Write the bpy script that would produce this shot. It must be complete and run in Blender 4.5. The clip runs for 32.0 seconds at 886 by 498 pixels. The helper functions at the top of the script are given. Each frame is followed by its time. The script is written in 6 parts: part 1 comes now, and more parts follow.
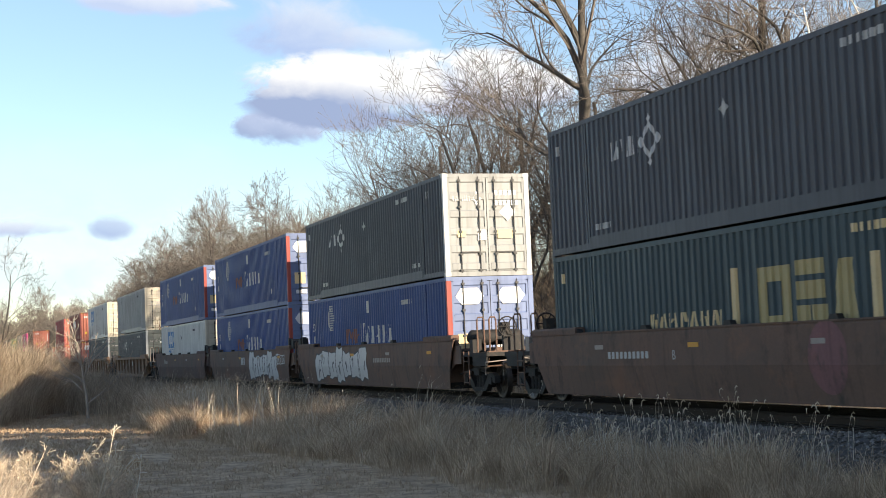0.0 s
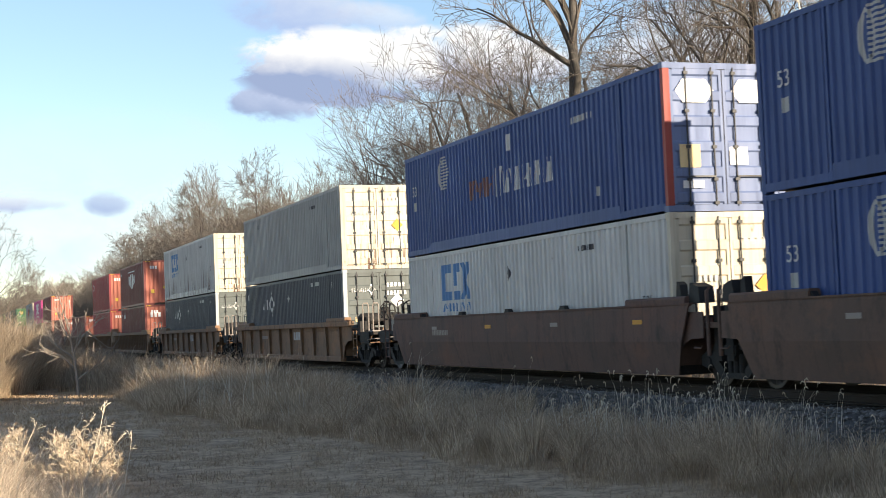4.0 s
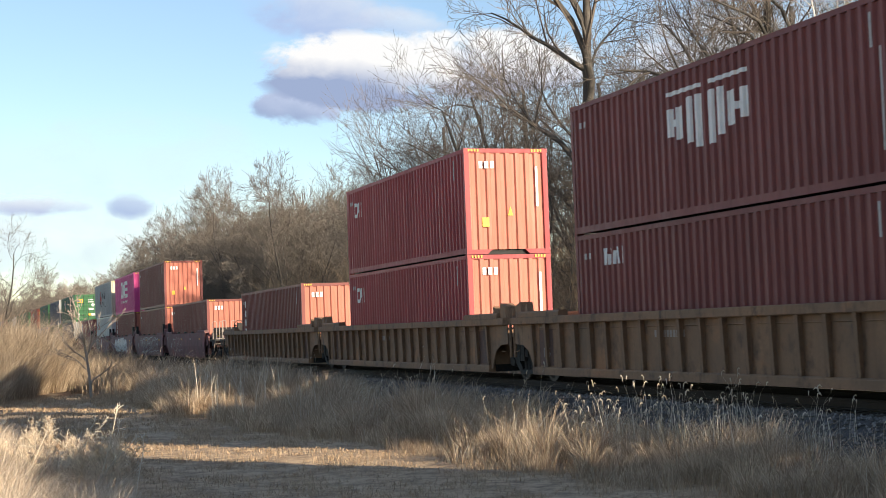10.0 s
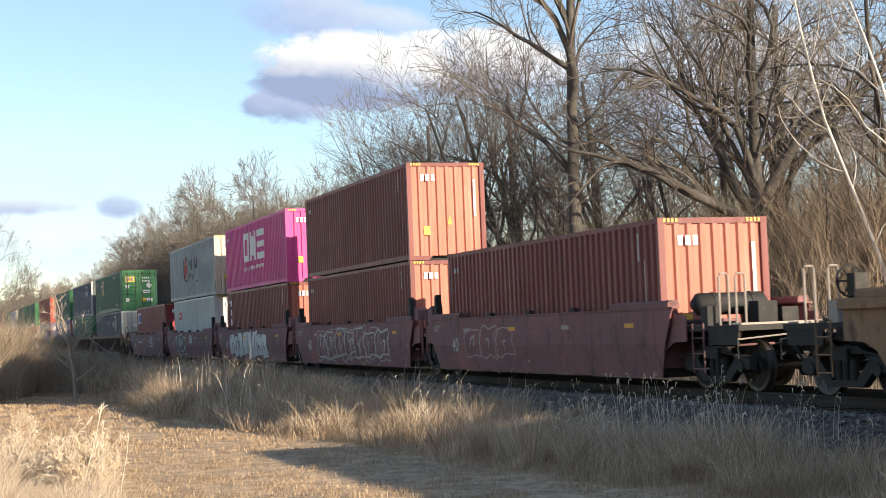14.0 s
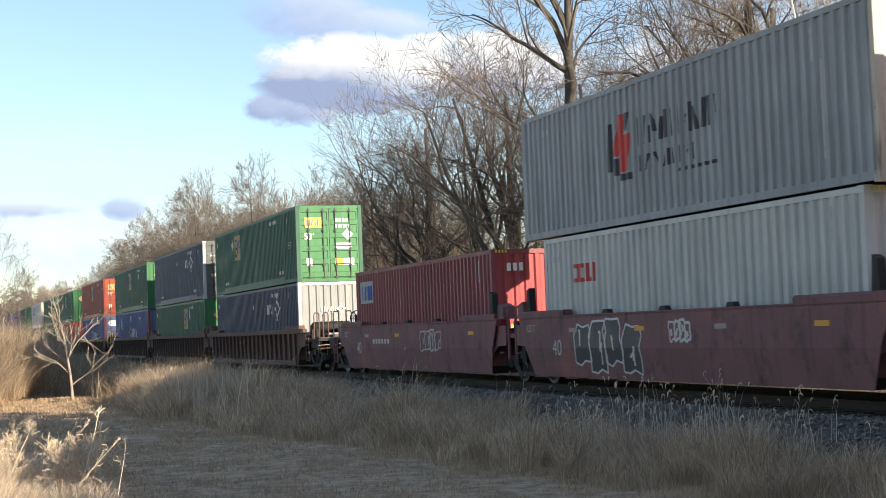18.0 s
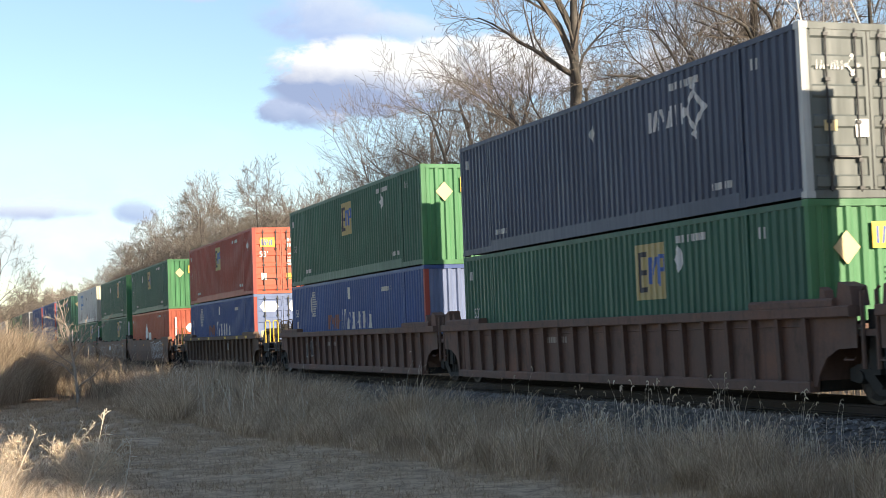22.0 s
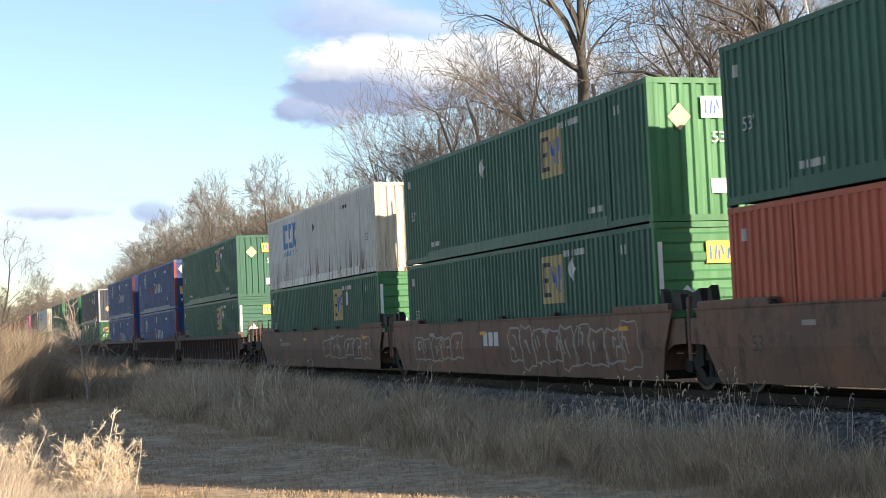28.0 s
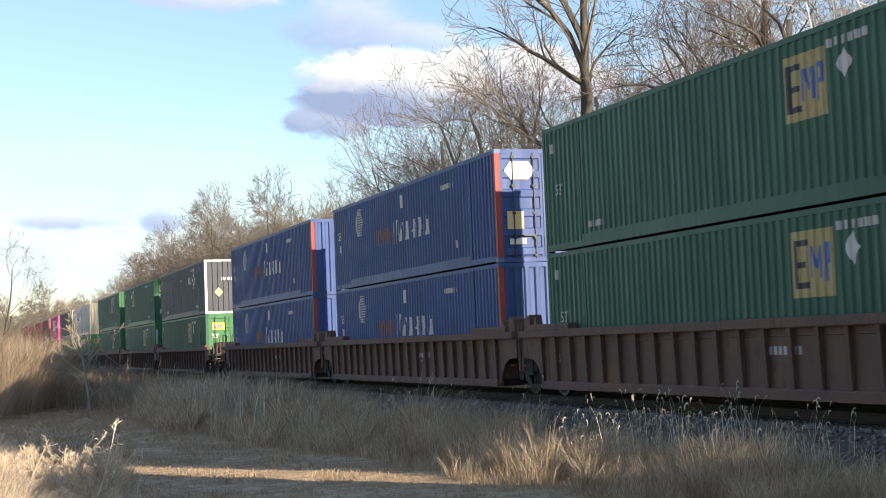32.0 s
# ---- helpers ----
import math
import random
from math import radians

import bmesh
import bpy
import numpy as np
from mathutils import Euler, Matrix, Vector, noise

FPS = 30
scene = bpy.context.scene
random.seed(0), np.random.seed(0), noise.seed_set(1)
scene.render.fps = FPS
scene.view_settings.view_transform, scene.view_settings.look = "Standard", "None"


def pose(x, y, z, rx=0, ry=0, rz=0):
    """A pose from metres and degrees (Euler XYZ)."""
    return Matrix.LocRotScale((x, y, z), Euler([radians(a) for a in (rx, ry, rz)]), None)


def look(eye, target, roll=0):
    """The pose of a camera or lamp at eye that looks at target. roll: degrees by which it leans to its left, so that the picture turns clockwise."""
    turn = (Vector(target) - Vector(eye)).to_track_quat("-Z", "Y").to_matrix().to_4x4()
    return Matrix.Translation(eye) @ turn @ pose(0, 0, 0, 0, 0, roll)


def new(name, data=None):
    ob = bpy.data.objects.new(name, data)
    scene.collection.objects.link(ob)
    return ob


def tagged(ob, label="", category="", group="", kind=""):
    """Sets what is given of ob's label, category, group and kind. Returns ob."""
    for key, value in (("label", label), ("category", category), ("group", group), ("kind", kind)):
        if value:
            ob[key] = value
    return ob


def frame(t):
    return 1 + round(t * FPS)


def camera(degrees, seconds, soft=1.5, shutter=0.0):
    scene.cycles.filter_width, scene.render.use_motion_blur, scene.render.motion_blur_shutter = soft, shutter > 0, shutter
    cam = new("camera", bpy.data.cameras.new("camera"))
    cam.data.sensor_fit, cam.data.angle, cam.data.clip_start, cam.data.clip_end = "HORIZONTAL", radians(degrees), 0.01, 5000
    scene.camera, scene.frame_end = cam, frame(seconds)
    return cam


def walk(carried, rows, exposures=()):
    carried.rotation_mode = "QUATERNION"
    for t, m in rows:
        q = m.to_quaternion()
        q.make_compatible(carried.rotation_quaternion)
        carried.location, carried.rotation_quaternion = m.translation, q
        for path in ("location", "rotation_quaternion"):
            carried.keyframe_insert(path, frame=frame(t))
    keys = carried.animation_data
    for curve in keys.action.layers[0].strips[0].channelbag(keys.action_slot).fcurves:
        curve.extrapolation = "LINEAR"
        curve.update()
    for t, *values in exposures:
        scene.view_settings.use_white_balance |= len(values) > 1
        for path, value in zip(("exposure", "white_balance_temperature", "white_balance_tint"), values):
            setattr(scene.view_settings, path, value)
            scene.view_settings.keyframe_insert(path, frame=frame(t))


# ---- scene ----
CAM_Z = 1.40          # eye above the rail tops
XC = 14.756           # track centre line
GROUND = -1.20        # open ground below the rail tops
cam = camera(33.47, 32.0, soft=0.65, shutter=0.12)
walk(cam, [(t, pose(0, 0, CAM_Z, 90 + p, r, y)) for t, y, p, r in (
    (0, -18.933, 3.786, 2.377),
    (0.5, -19.1, 3.655, 2.255),
    (1, -19.263, 3.475, 2.288),
    (1.5, -19.377, 3.288, 2.3),
    (2, -19.477, 3.111, 2.153),
    (2.5, -19.512, 2.951, 2.017),
    (3, -19.485, 2.824, 2.141),
    (3.5, -19.419, 2.806, 2.314),
    (5.5, -18.995, 3.079, 2.17),
    (6, -18.903, 3.109, 2.166),
    (6.5, -18.789, 3.186, 2.203),
    (7, -18.684, 3.264, 2.102),
    (7.5, -18.485, 3.277, 1.939),
    (8, -18.372, 3.213, 1.933),
    (8.5, -18.416, 3.126, 2.11),
    (9, -18.504, 3.059, 2.175),
    (9.5, -18.677, 3.045, 2.097),
    (10, -18.827, 3.035, 2.075),
    (10.5, -18.992, 3.03, 2.098),
    (11, -19.073, 3.04, 2.322),
    (11.5, -19.163, 3.099, 2.337),
    (12, -19.23, 3.164, 2.382),
    (12.5, -19.269, 3.197, 2.349),
    (13, -19.307, 3.106, 2.224),
    (13.5, -19.375, 2.953, 2.196),
    (15.5, -19.51, 3.032, 2.459),
    (16, -19.533, 3.027, 2.386),
    (16.5, -19.544, 2.982, 2.447),
    (17, -19.543, 2.998, 2.423),
    (17.5, -19.525, 3.007, 2.314),
    (18, -19.512, 3.068, 2.242),
    (18.5, -19.523, 3.145, 2.306),
    (19, -19.522, 3.236, 2.351),
    (19.5, -19.555, 3.314, 2.145),
    (20, -19.515, 3.313, 2.036),
    (20.5, -19.472, 3.297, 2.1),
    (21, -19.454, 3.26, 2.143),
    (21.5, -19.399, 3.217, 2.288),
    (22, -19.308, 3.207, 2.128),
    (22.5, -19.203, 3.165, 1.97),
    (23, -19.081, 3.158, 1.941),
    (23.5, -18.953, 3.258, 2.065),
    (24, -18.926, 3.438, 2.082),
    (24.5, -18.912, 3.667, 2.073),
    (25, -18.872, 3.8, 2.112),
    (25.5, -18.825, 3.721, 2.199),
    (27.5, -19.008, 3.129, 2.584),
    (28, -18.952, 3.109, 2.567),
    (28.5, -18.927, 3.106, 2.534),
    (29, -18.904, 3.146, 2.576),
    (29.5, -18.877, 3.222, 2.512),
    (30, -18.911, 3.303, 2.361),
    (30.5, -18.911, 3.401, 2.192),
    (31, -18.909, 3.438, 2.078),
    (31.5, -18.905, 3.522, 2.175),
    (32, -18.877, 3.579, 2.264),
)], exposures=[(0, 0.46), (3, 0.46), (6, 0.33), (11, 0.38), (13, 0.43), (23, 0.50), (25, 0.36), (28, 0.50), (32, 0.55)])

# ---- light ----
SUN_EL, SUN_AZ = 16.0, 31.0     # height, and turn from the track's near direction towards the woods
to_sun = Vector((math.sin(radians(SUN_AZ)) * math.cos(radians(SUN_EL)),
                 -math.cos(radians(SUN_AZ)) * math.cos(radians(SUN_EL)), math.sin(radians(SUN_EL))))
world = bpy.data.worlds.new("sky")
scene.world = world
world.use_nodes = True
wn, wl = world.node_tree.nodes, world.node_tree.links
sky = wn.new("ShaderNodeTexSky")
sky.sky_type, sky.sun_disc = "NISHITA", False
sky.sun_elevation, sky.sun_rotation = radians(SUN_EL), radians(180 - SUN_AZ)
sky.air_density, sky.dust_density, sky.ozone_density = 1.0, 0.2, 2.2
haze = wn.new("ShaderNodeMix")
haze.data_type, haze.blend_type = "RGBA", "MULTIPLY"
haze.inputs[0].default_value, haze.inputs[7].default_value = 1.0, (1.0, 1.0, 1.025, 1)
wl.new(sky.outputs[0], haze.inputs[6])
veil = wn.new("ShaderNodeMix")     # thin high cloud
veil.data_type, veil.blend_type = "RGBA", "ADD"
veil.inputs[0].default_value, veil.inputs[7].default_value = 1.0, (0.32, 0.265, 0.20, 1)
wl.new(haze.outputs[2], veil.inputs[6])
wl.new(veil.outputs[2], wn["Background"].inputs[0])
wn["Background"].inputs[1].default_value = 0.140
sun = new("sun", bpy.data.lights.new("sun", "SUN"))
sun.data.energy, sun.data.angle, sun.data.color = 8.2, radians(0.6), (1.0, 0.84, 0.64)
sun.matrix_world = look((0, 0, 0), -to_sun)


# ---- materials ----
def nodes_of(name):
    m = bpy.data.materials.new(name)
    m.use_nodes = True
    nt = m.node_tree
    return m, nt, nt.nodes["Principled BSDF"]


def noise_node(nt, scale, stretch=(1, 1, 1), detail=4.0, rough=0.6, coord="Object"):
    tc, mp, nz = (nt.nodes.new(k) for k in ("ShaderNodeTexCoord", "ShaderNodeMapping", "ShaderNodeTexNoise"))
    mp.inputs["Scale"].default_value = stretch
    nz.inputs["Scale"].default_value, nz.inputs["Detail"].default_value, nz.inputs["Roughness"].default_value = scale, detail, rough
    nt.links.new(tc.outputs[coord], mp.inputs[0])
    nt.links.new(mp.outputs[0], nz.inputs["Vector"])
    return nz.outputs["Fac"]


def ramp(nt, fac, lo, hi, a=0.0, b=1.0):
    r = nt.nodes.new("ShaderNodeMapRange")
    for i, v in zip((1, 2, 3, 4), (lo, hi, a, b)):
        r.inputs[i].default_value = v
    nt.links.new(fac, r.inputs[0])
    return r.outputs[0]


def mix(nt, fac, a, b, kind="MIX"):
    n = nt.nodes.new("ShaderNodeMix")
    n.data_type, n.blend_type = "RGBA", kind
    for sock, v in ((n.inputs[0], fac), (n.inputs[6], a), (n.inputs[7], b)):
        if isinstance(v, (int, float)):
            sock.default_value = v
        elif isinstance(v, tuple):
            sock.default_value = (*v, 1)
        else:
            nt.links.new(v, sock)
    return n.outputs[2]


def tone(rgb, k):
    return tuple(min(1.0, c * k) for c in rgb)


def surface(name, rgb, rough=0.7, metal=0.0, var=0.25, big=0.7, grain=25, bump=0.2, dirt=None, amount=0.0,
            stretch=(1, 1, 1), dist=0.01, rand=0.0, spec=0.5, patch=None):
    """A weathered surface: wide and fine tone changes, stains, fine relief."""
    m, nt, bs = nodes_of(name)
    wide, fine = noise_node(nt, big, stretch), noise_node(nt, grain, stretch, 3)
    col = mix(nt, ramp(nt, wide, 0.3, 0.7), tone(rgb, 1 - var), tone(rgb, 1 + var))
    col = mix(nt, ramp(nt, fine, 0.25, 0.75, 0.0, 0.5), col, tone(rgb, 1 - 1.4 * var))
    if dirt:
        col = mix(nt, ramp(nt, noise_node(nt, big * 3.1, stretch, 6, 0.7), 0.62 - 0.25 * amount, 0.78 - 0.2 * amount), col, dirt)
    if patch:
        col = mix(nt, ramp(nt, noise_node(nt, 0.6, (1, 1.0, 1.8), 7, 0.68), 0.54, 0.70, 0, 0.75), col, patch)
        col = mix(nt, ramp(nt, noise_node(nt, 1.0, (6, 6, 0.4), 5, 0.65), 0.54, 0.72, 0, 0.55), col, tone(rgb, 0.45))
    if rand:
        oi = nt.nodes.new("ShaderNodeObjectInfo")
        col = mix(nt, 1.0, col, mix(nt, oi.outputs["Random"], (1 - rand,) * 3, (1 + rand,) * 3), "MULTIPLY")
    nt.links.new(col, bs.inputs["Base Color"])
    nt.links.new(ramp(nt, wide, 0.3, 0.7, max(0.05, rough - 0.1), min(1, rough + 0.1)), bs.inputs["Roughness"])
    bs.inputs["Metallic"].default_value = metal
    bs.inputs["Specular IOR Level"].default_value = spec
    if bump:
        bp = nt.nodes.new("ShaderNodeBump")
        bp.inputs["Strength"].default_value, bp.inputs["Distance"].default_value = bump, dist
        nt.links.new(fine, bp.inputs["Height"])
        nt.links.new(bp.outputs[0], bs.inputs["Normal"])
    return m


RUST = (0.12, 0.055, 0.028)


def paint(name, rgb, rust=0.15, grime=0.25, rough=0.5):
    """Container paint: chalked, with streaks running down and rust spots."""
    m, nt, bs = nodes_of(name)
    wide = noise_node(nt, 0.45, (1, 1, 1), 5)
    streak = noise_node(nt, 1.0, (7, 7, 0.35), 5, 0.65)
    fine = noise_node(nt, 40, (1, 1, 1), 2)
    col = mix(nt, ramp(nt, wide, 0.3, 0.7), tone(rgb, 0.86), tone(rgb, 1.16))
    dirt = tuple(0.6 * c + 0.4 * d for c, d in zip(tone(rgb, 0.7), (0.10, 0.09, 0.075)))
    col = mix(nt, ramp(nt, streak, 0.48, 0.78, 0, 2.2 * grime), col, dirt)
    spots = noise_node(nt, 2.3, (1, 1, 0.5), 8, 0.72)
    col = mix(nt, ramp(nt, spots, 0.74 - 0.25 * rust, 0.80 - 0.18 * rust, 0, 0.9), col, RUST)
    if rust >= 0.3:
        # rust that runs down from chips in the lower part
        tc, sep = nt.nodes.new("ShaderNodeTexCoord"), nt.nodes.new("ShaderNodeSeparateXYZ")
        nt.links.new(tc.outputs["Object"], sep.inputs[0])
        low = nt.nodes.new("ShaderNodeMath")
        low.operation = "MULTIPLY"
        nt.links.new(ramp(nt, noise_node(nt, 1.0, (9, 9, 0.45), 5, 0.7), 0.51, 0.58), low.inputs[0])
        nt.links.new(ramp(nt, sep.outputs[2], 1.35, 0.3, 0.03, 0.95), low.inputs[1])
        col = mix(nt, low.outputs[0], col, (0.105, 0.050, 0.030))
    oi = nt.nodes.new("ShaderNodeObjectInfo")
    col = mix(nt, 1.0, col, mix(nt, oi.outputs["Random"], (0.93, 0.93, 0.93), (1.07, 1.07, 1.07)), "MULTIPLY")
    nt.links.new(col, bs.inputs["Base Color"])
    nt.links.new(ramp(nt, streak, 0.3, 0.8, rough - 0.1, rough + 0.25), bs.inputs["Roughness"])
    bp = nt.nodes.new("ShaderNodeBump")
    bs.inputs["Specular IOR Level"].default_value = 0.25
    bp.inputs["Strength"].default_value, bp.inputs["Distance"].default_value = 0.12, 0.004
    nt.links.new(mix(nt, 0.5, fine, wide), bp.inputs["Height"])
    nt.links.new(bp.outputs[0], bs.inputs["Normal"])
    return m


PAINT = {n: paint("paint_" + n, c, r, g) for n, c, r, g in (
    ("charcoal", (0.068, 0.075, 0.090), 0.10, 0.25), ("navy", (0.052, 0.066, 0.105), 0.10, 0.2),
    ("blue", (0.040, 0.076, 0.215), 0.10, 0.2), ("white", (0.54, 0.54, 0.52), 0.34, 0.25),
    ("grey", (0.30, 0.305, 0.30), 0.15, 0.3), ("cream", (0.50, 0.455, 0.36), 0.5, 0.35),
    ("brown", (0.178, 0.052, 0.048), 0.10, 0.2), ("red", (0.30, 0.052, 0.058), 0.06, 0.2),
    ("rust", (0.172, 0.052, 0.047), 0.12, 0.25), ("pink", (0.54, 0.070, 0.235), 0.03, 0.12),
    ("steel", (0.27, 0.29, 0.30), 0.16, 0.3), ("offwhite", (0.47, 0.49, 0.47), 0.08, 0.25),
    # the lighter green is the dark green with sunlight on the ends painted in
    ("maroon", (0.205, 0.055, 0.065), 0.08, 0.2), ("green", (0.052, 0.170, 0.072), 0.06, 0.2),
    # the paler red here has the sun on the front ends put into its colour
    ("darkgreen", (0.034, 0.102, 0.070), 0.05, 0.2), ("sunlit_red", (0.43, 0.150, 0.105), 0.06, 0.2), ("orange", (0.38, 0.090, 0.052), 0.08, 0.2),
    ("tomato", (0.29, 0.058, 0.045), 0.08, 0.2), ("teal", (0.046, 0.072, 0.082), 0.08, 0.25),
    # the light blue is the blue body paint with sun glare painted in
    ("sunlit_blue", (0.125, 0.165, 0.285), 0.12, 0.25), ("palegrey", (0.44, 0.455, 0.45), 0.18, 0.3),
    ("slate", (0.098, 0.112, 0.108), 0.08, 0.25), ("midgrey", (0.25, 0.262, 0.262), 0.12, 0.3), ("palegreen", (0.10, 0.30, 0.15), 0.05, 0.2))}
CAR = {n: surface("car_" + n, c, 0.8, 0, 0.3, 0.8, 30, 0.25, (0.05, 0.035, 0.028), 0.35, (1, 1, 0.6), patch=tone((c[0] * 1.35, c[1] * 1.1, c[2] * 0.9), 1.0)) for n, c in (
    ("brown", (0.134, 0.080, 0.057)), ("tan", (0.235, 0.138, 0.078)), ("russet", (0.175, 0.100, 0.067)), ("umber", (0.125, 0.072, 0.055)),
    ("oxide", (0.195, 0.090, 0.092)), ("drab", (0.125, 0.080, 0.054)))}
black_iron = surface("black_iron", (0.022, 0.021, 0.020), 0.75, 0.2, 0.4, 2, 40, 0.2, (0.06, 0.04, 0.03), 0.3)
steel_bare = surface("wheel_steel", (0.055, 0.046, 0.040), 0.5, 0.6, 0.3, 3, 30, 0.1)
rod_dark = surface("rod_dark", (0.035, 0.036, 0.038), 0.55, 0.2, 0.3)
rail_steel = surface("rail_steel", (0.040, 0.028, 0.022), 0.85, 0.0, 0.25, 1.5, 30, 0.1)
rubber = surface("gasket", (0.02, 0.02, 0.02), 0.8)
mark = {n: surface("mark_" + n, c, 0.6, 0, 0.12, 1.5, 30, 0.05, tone(c, 0.6), 0.1) for n, c in (
    ("white", (0.72, 0.72, 0.70)), ("yellow", (0.68, 0.46, 0.045)), ("dark", (0.03, 0.03, 0.04)), ("blue", (0.05, 0.11, 0.34)), ("azure", (0.09, 0.22, 0.44)),
    ("red", (0.52, 0.05, 0.04)), ("grey", (0.40, 0.40, 0.39)), ("black", (0.012, 0.012, 0.014)), ("amber", (0.60, 0.28, 0.02)),
    ("sand", (0.60, 0.46, 0.24)), ("dimred", (0.17, 0.072, 0.062)), ("ochre", (0.36, 0.29, 0.13)), ("faded", (0.28, 0.24, 0.21)), ("silver", (0.50, 0.50, 0.50)))}
bark = surface("bark", (0.090, 0.082, 0.073), 0.9, 0, 0.4, 1.2, 18, 0.6, (0.15, 0.135, 0.115), 0.3, (1, 1, 0.3), 0.03, 0.15, 0.2)
twig_mat = surface("twig", (0.152, 0.130, 0.110), 0.9, 0, 0.35, 0.5, 9, 0, None, 0, (1, 1, 1), 0.01, 0.25, 0.2)
far_twig = surface("far_twig", (0.178, 0.155, 0.132), 0.9, 0, 0.3, 0.2, 4, 0, None, 0, (1, 1, 1), 0.01, 0.2, 0.2)
pale_bark = surface("pale_bark", (0.66, 0.62, 0.55), 0.85, 0, 0.3, 1.5, 14, 0.3, (0.19, 0.16, 0.12), 0.35, (1, 1, 0.4), 0.01, 0.1, 0.2)
pale_twig = surface("pale_twig", (0.27, 0.235, 0.195), 0.9, 0, 0.3, 0.8, 9, 0, spec=0.2)
sapling_bark = surface("sapling_bark", (0.32, 0.27, 0.225), 0.85, 0, 0.3, 2.0, 20, 0.3, (0.22, 0.18, 0.14), 0.3, spec=0.2)
thicket_mat = surface("thicket", (0.29, 0.225, 0.16), 0.95, 0, 0.4, 0.12, 3, 0, (0.20, 0.145, 0.09), 0.3, spec=0.2)
wood_floor = surface("leaf_litter", (0.16, 0.11, 0.07), 0.95, 0, 0.35, 0.6, 8, 0.5, spec=0.2)


def blade_material(name, rgb, dark):
    m, nt, bs = nodes_of(name)
    geo = nt.nodes.new("ShaderNodeNewGeometry")
    col = mix(nt, ramp(nt, geo.outputs["Random Per Island"], 0.12, 0.9), dark, rgb)
    col = mix(nt, ramp(nt, noise_node(nt, 1.7, (1, 1, 0.3)), 0.42, 0.60), col, mix(nt, 0.45, col, tone(dark, 0.8)))
    nt.links.new(col, bs.inputs["Base Color"])
    bs.inputs["Roughness"].default_value, bs.inputs["Specular IOR Level"].default_value = 0.75, 0.25
    tr, ms = nt.nodes.new("ShaderNodeBsdfTranslucent"), nt.nodes.new("ShaderNodeMixShader")
    nt.links.new(col, tr.inputs[0])
    ms.inputs[0].default_value = 0.35
    nt.links.new(bs.outputs[0], ms.inputs[1])
    nt.links.new(tr.outputs[0], ms.inputs[2])
    nt.links.new(ms.outputs[0], nt.nodes["Material Output"].inputs[0])
    return m


straw = blade_material("straw", (0.90, 0.735, 0.535), (0.29, 0.205, 0.135))
reed = blade_material("reed", (0.68, 0.55, 0.39), (0.24, 0.18, 0.125))
plume = blade_material("plume", (0.88, 0.80, 0.66), (0.52, 0.44, 0.33))
turf = blade_material("turf", (0.60, 0.452, 0.30), (0.33, 0.235, 0.15))
weed = blade_material("weed", (0.94, 0.80, 0.62), (0.36, 0.275, 0.20))
brush = blade_material("brush", (0.36, 0.275, 0.19), (0.14, 0.106, 0.074))
stalk = blade_material("stalk", (0.92, 0.80, 0.63), (0.62, 0.51, 0.38))


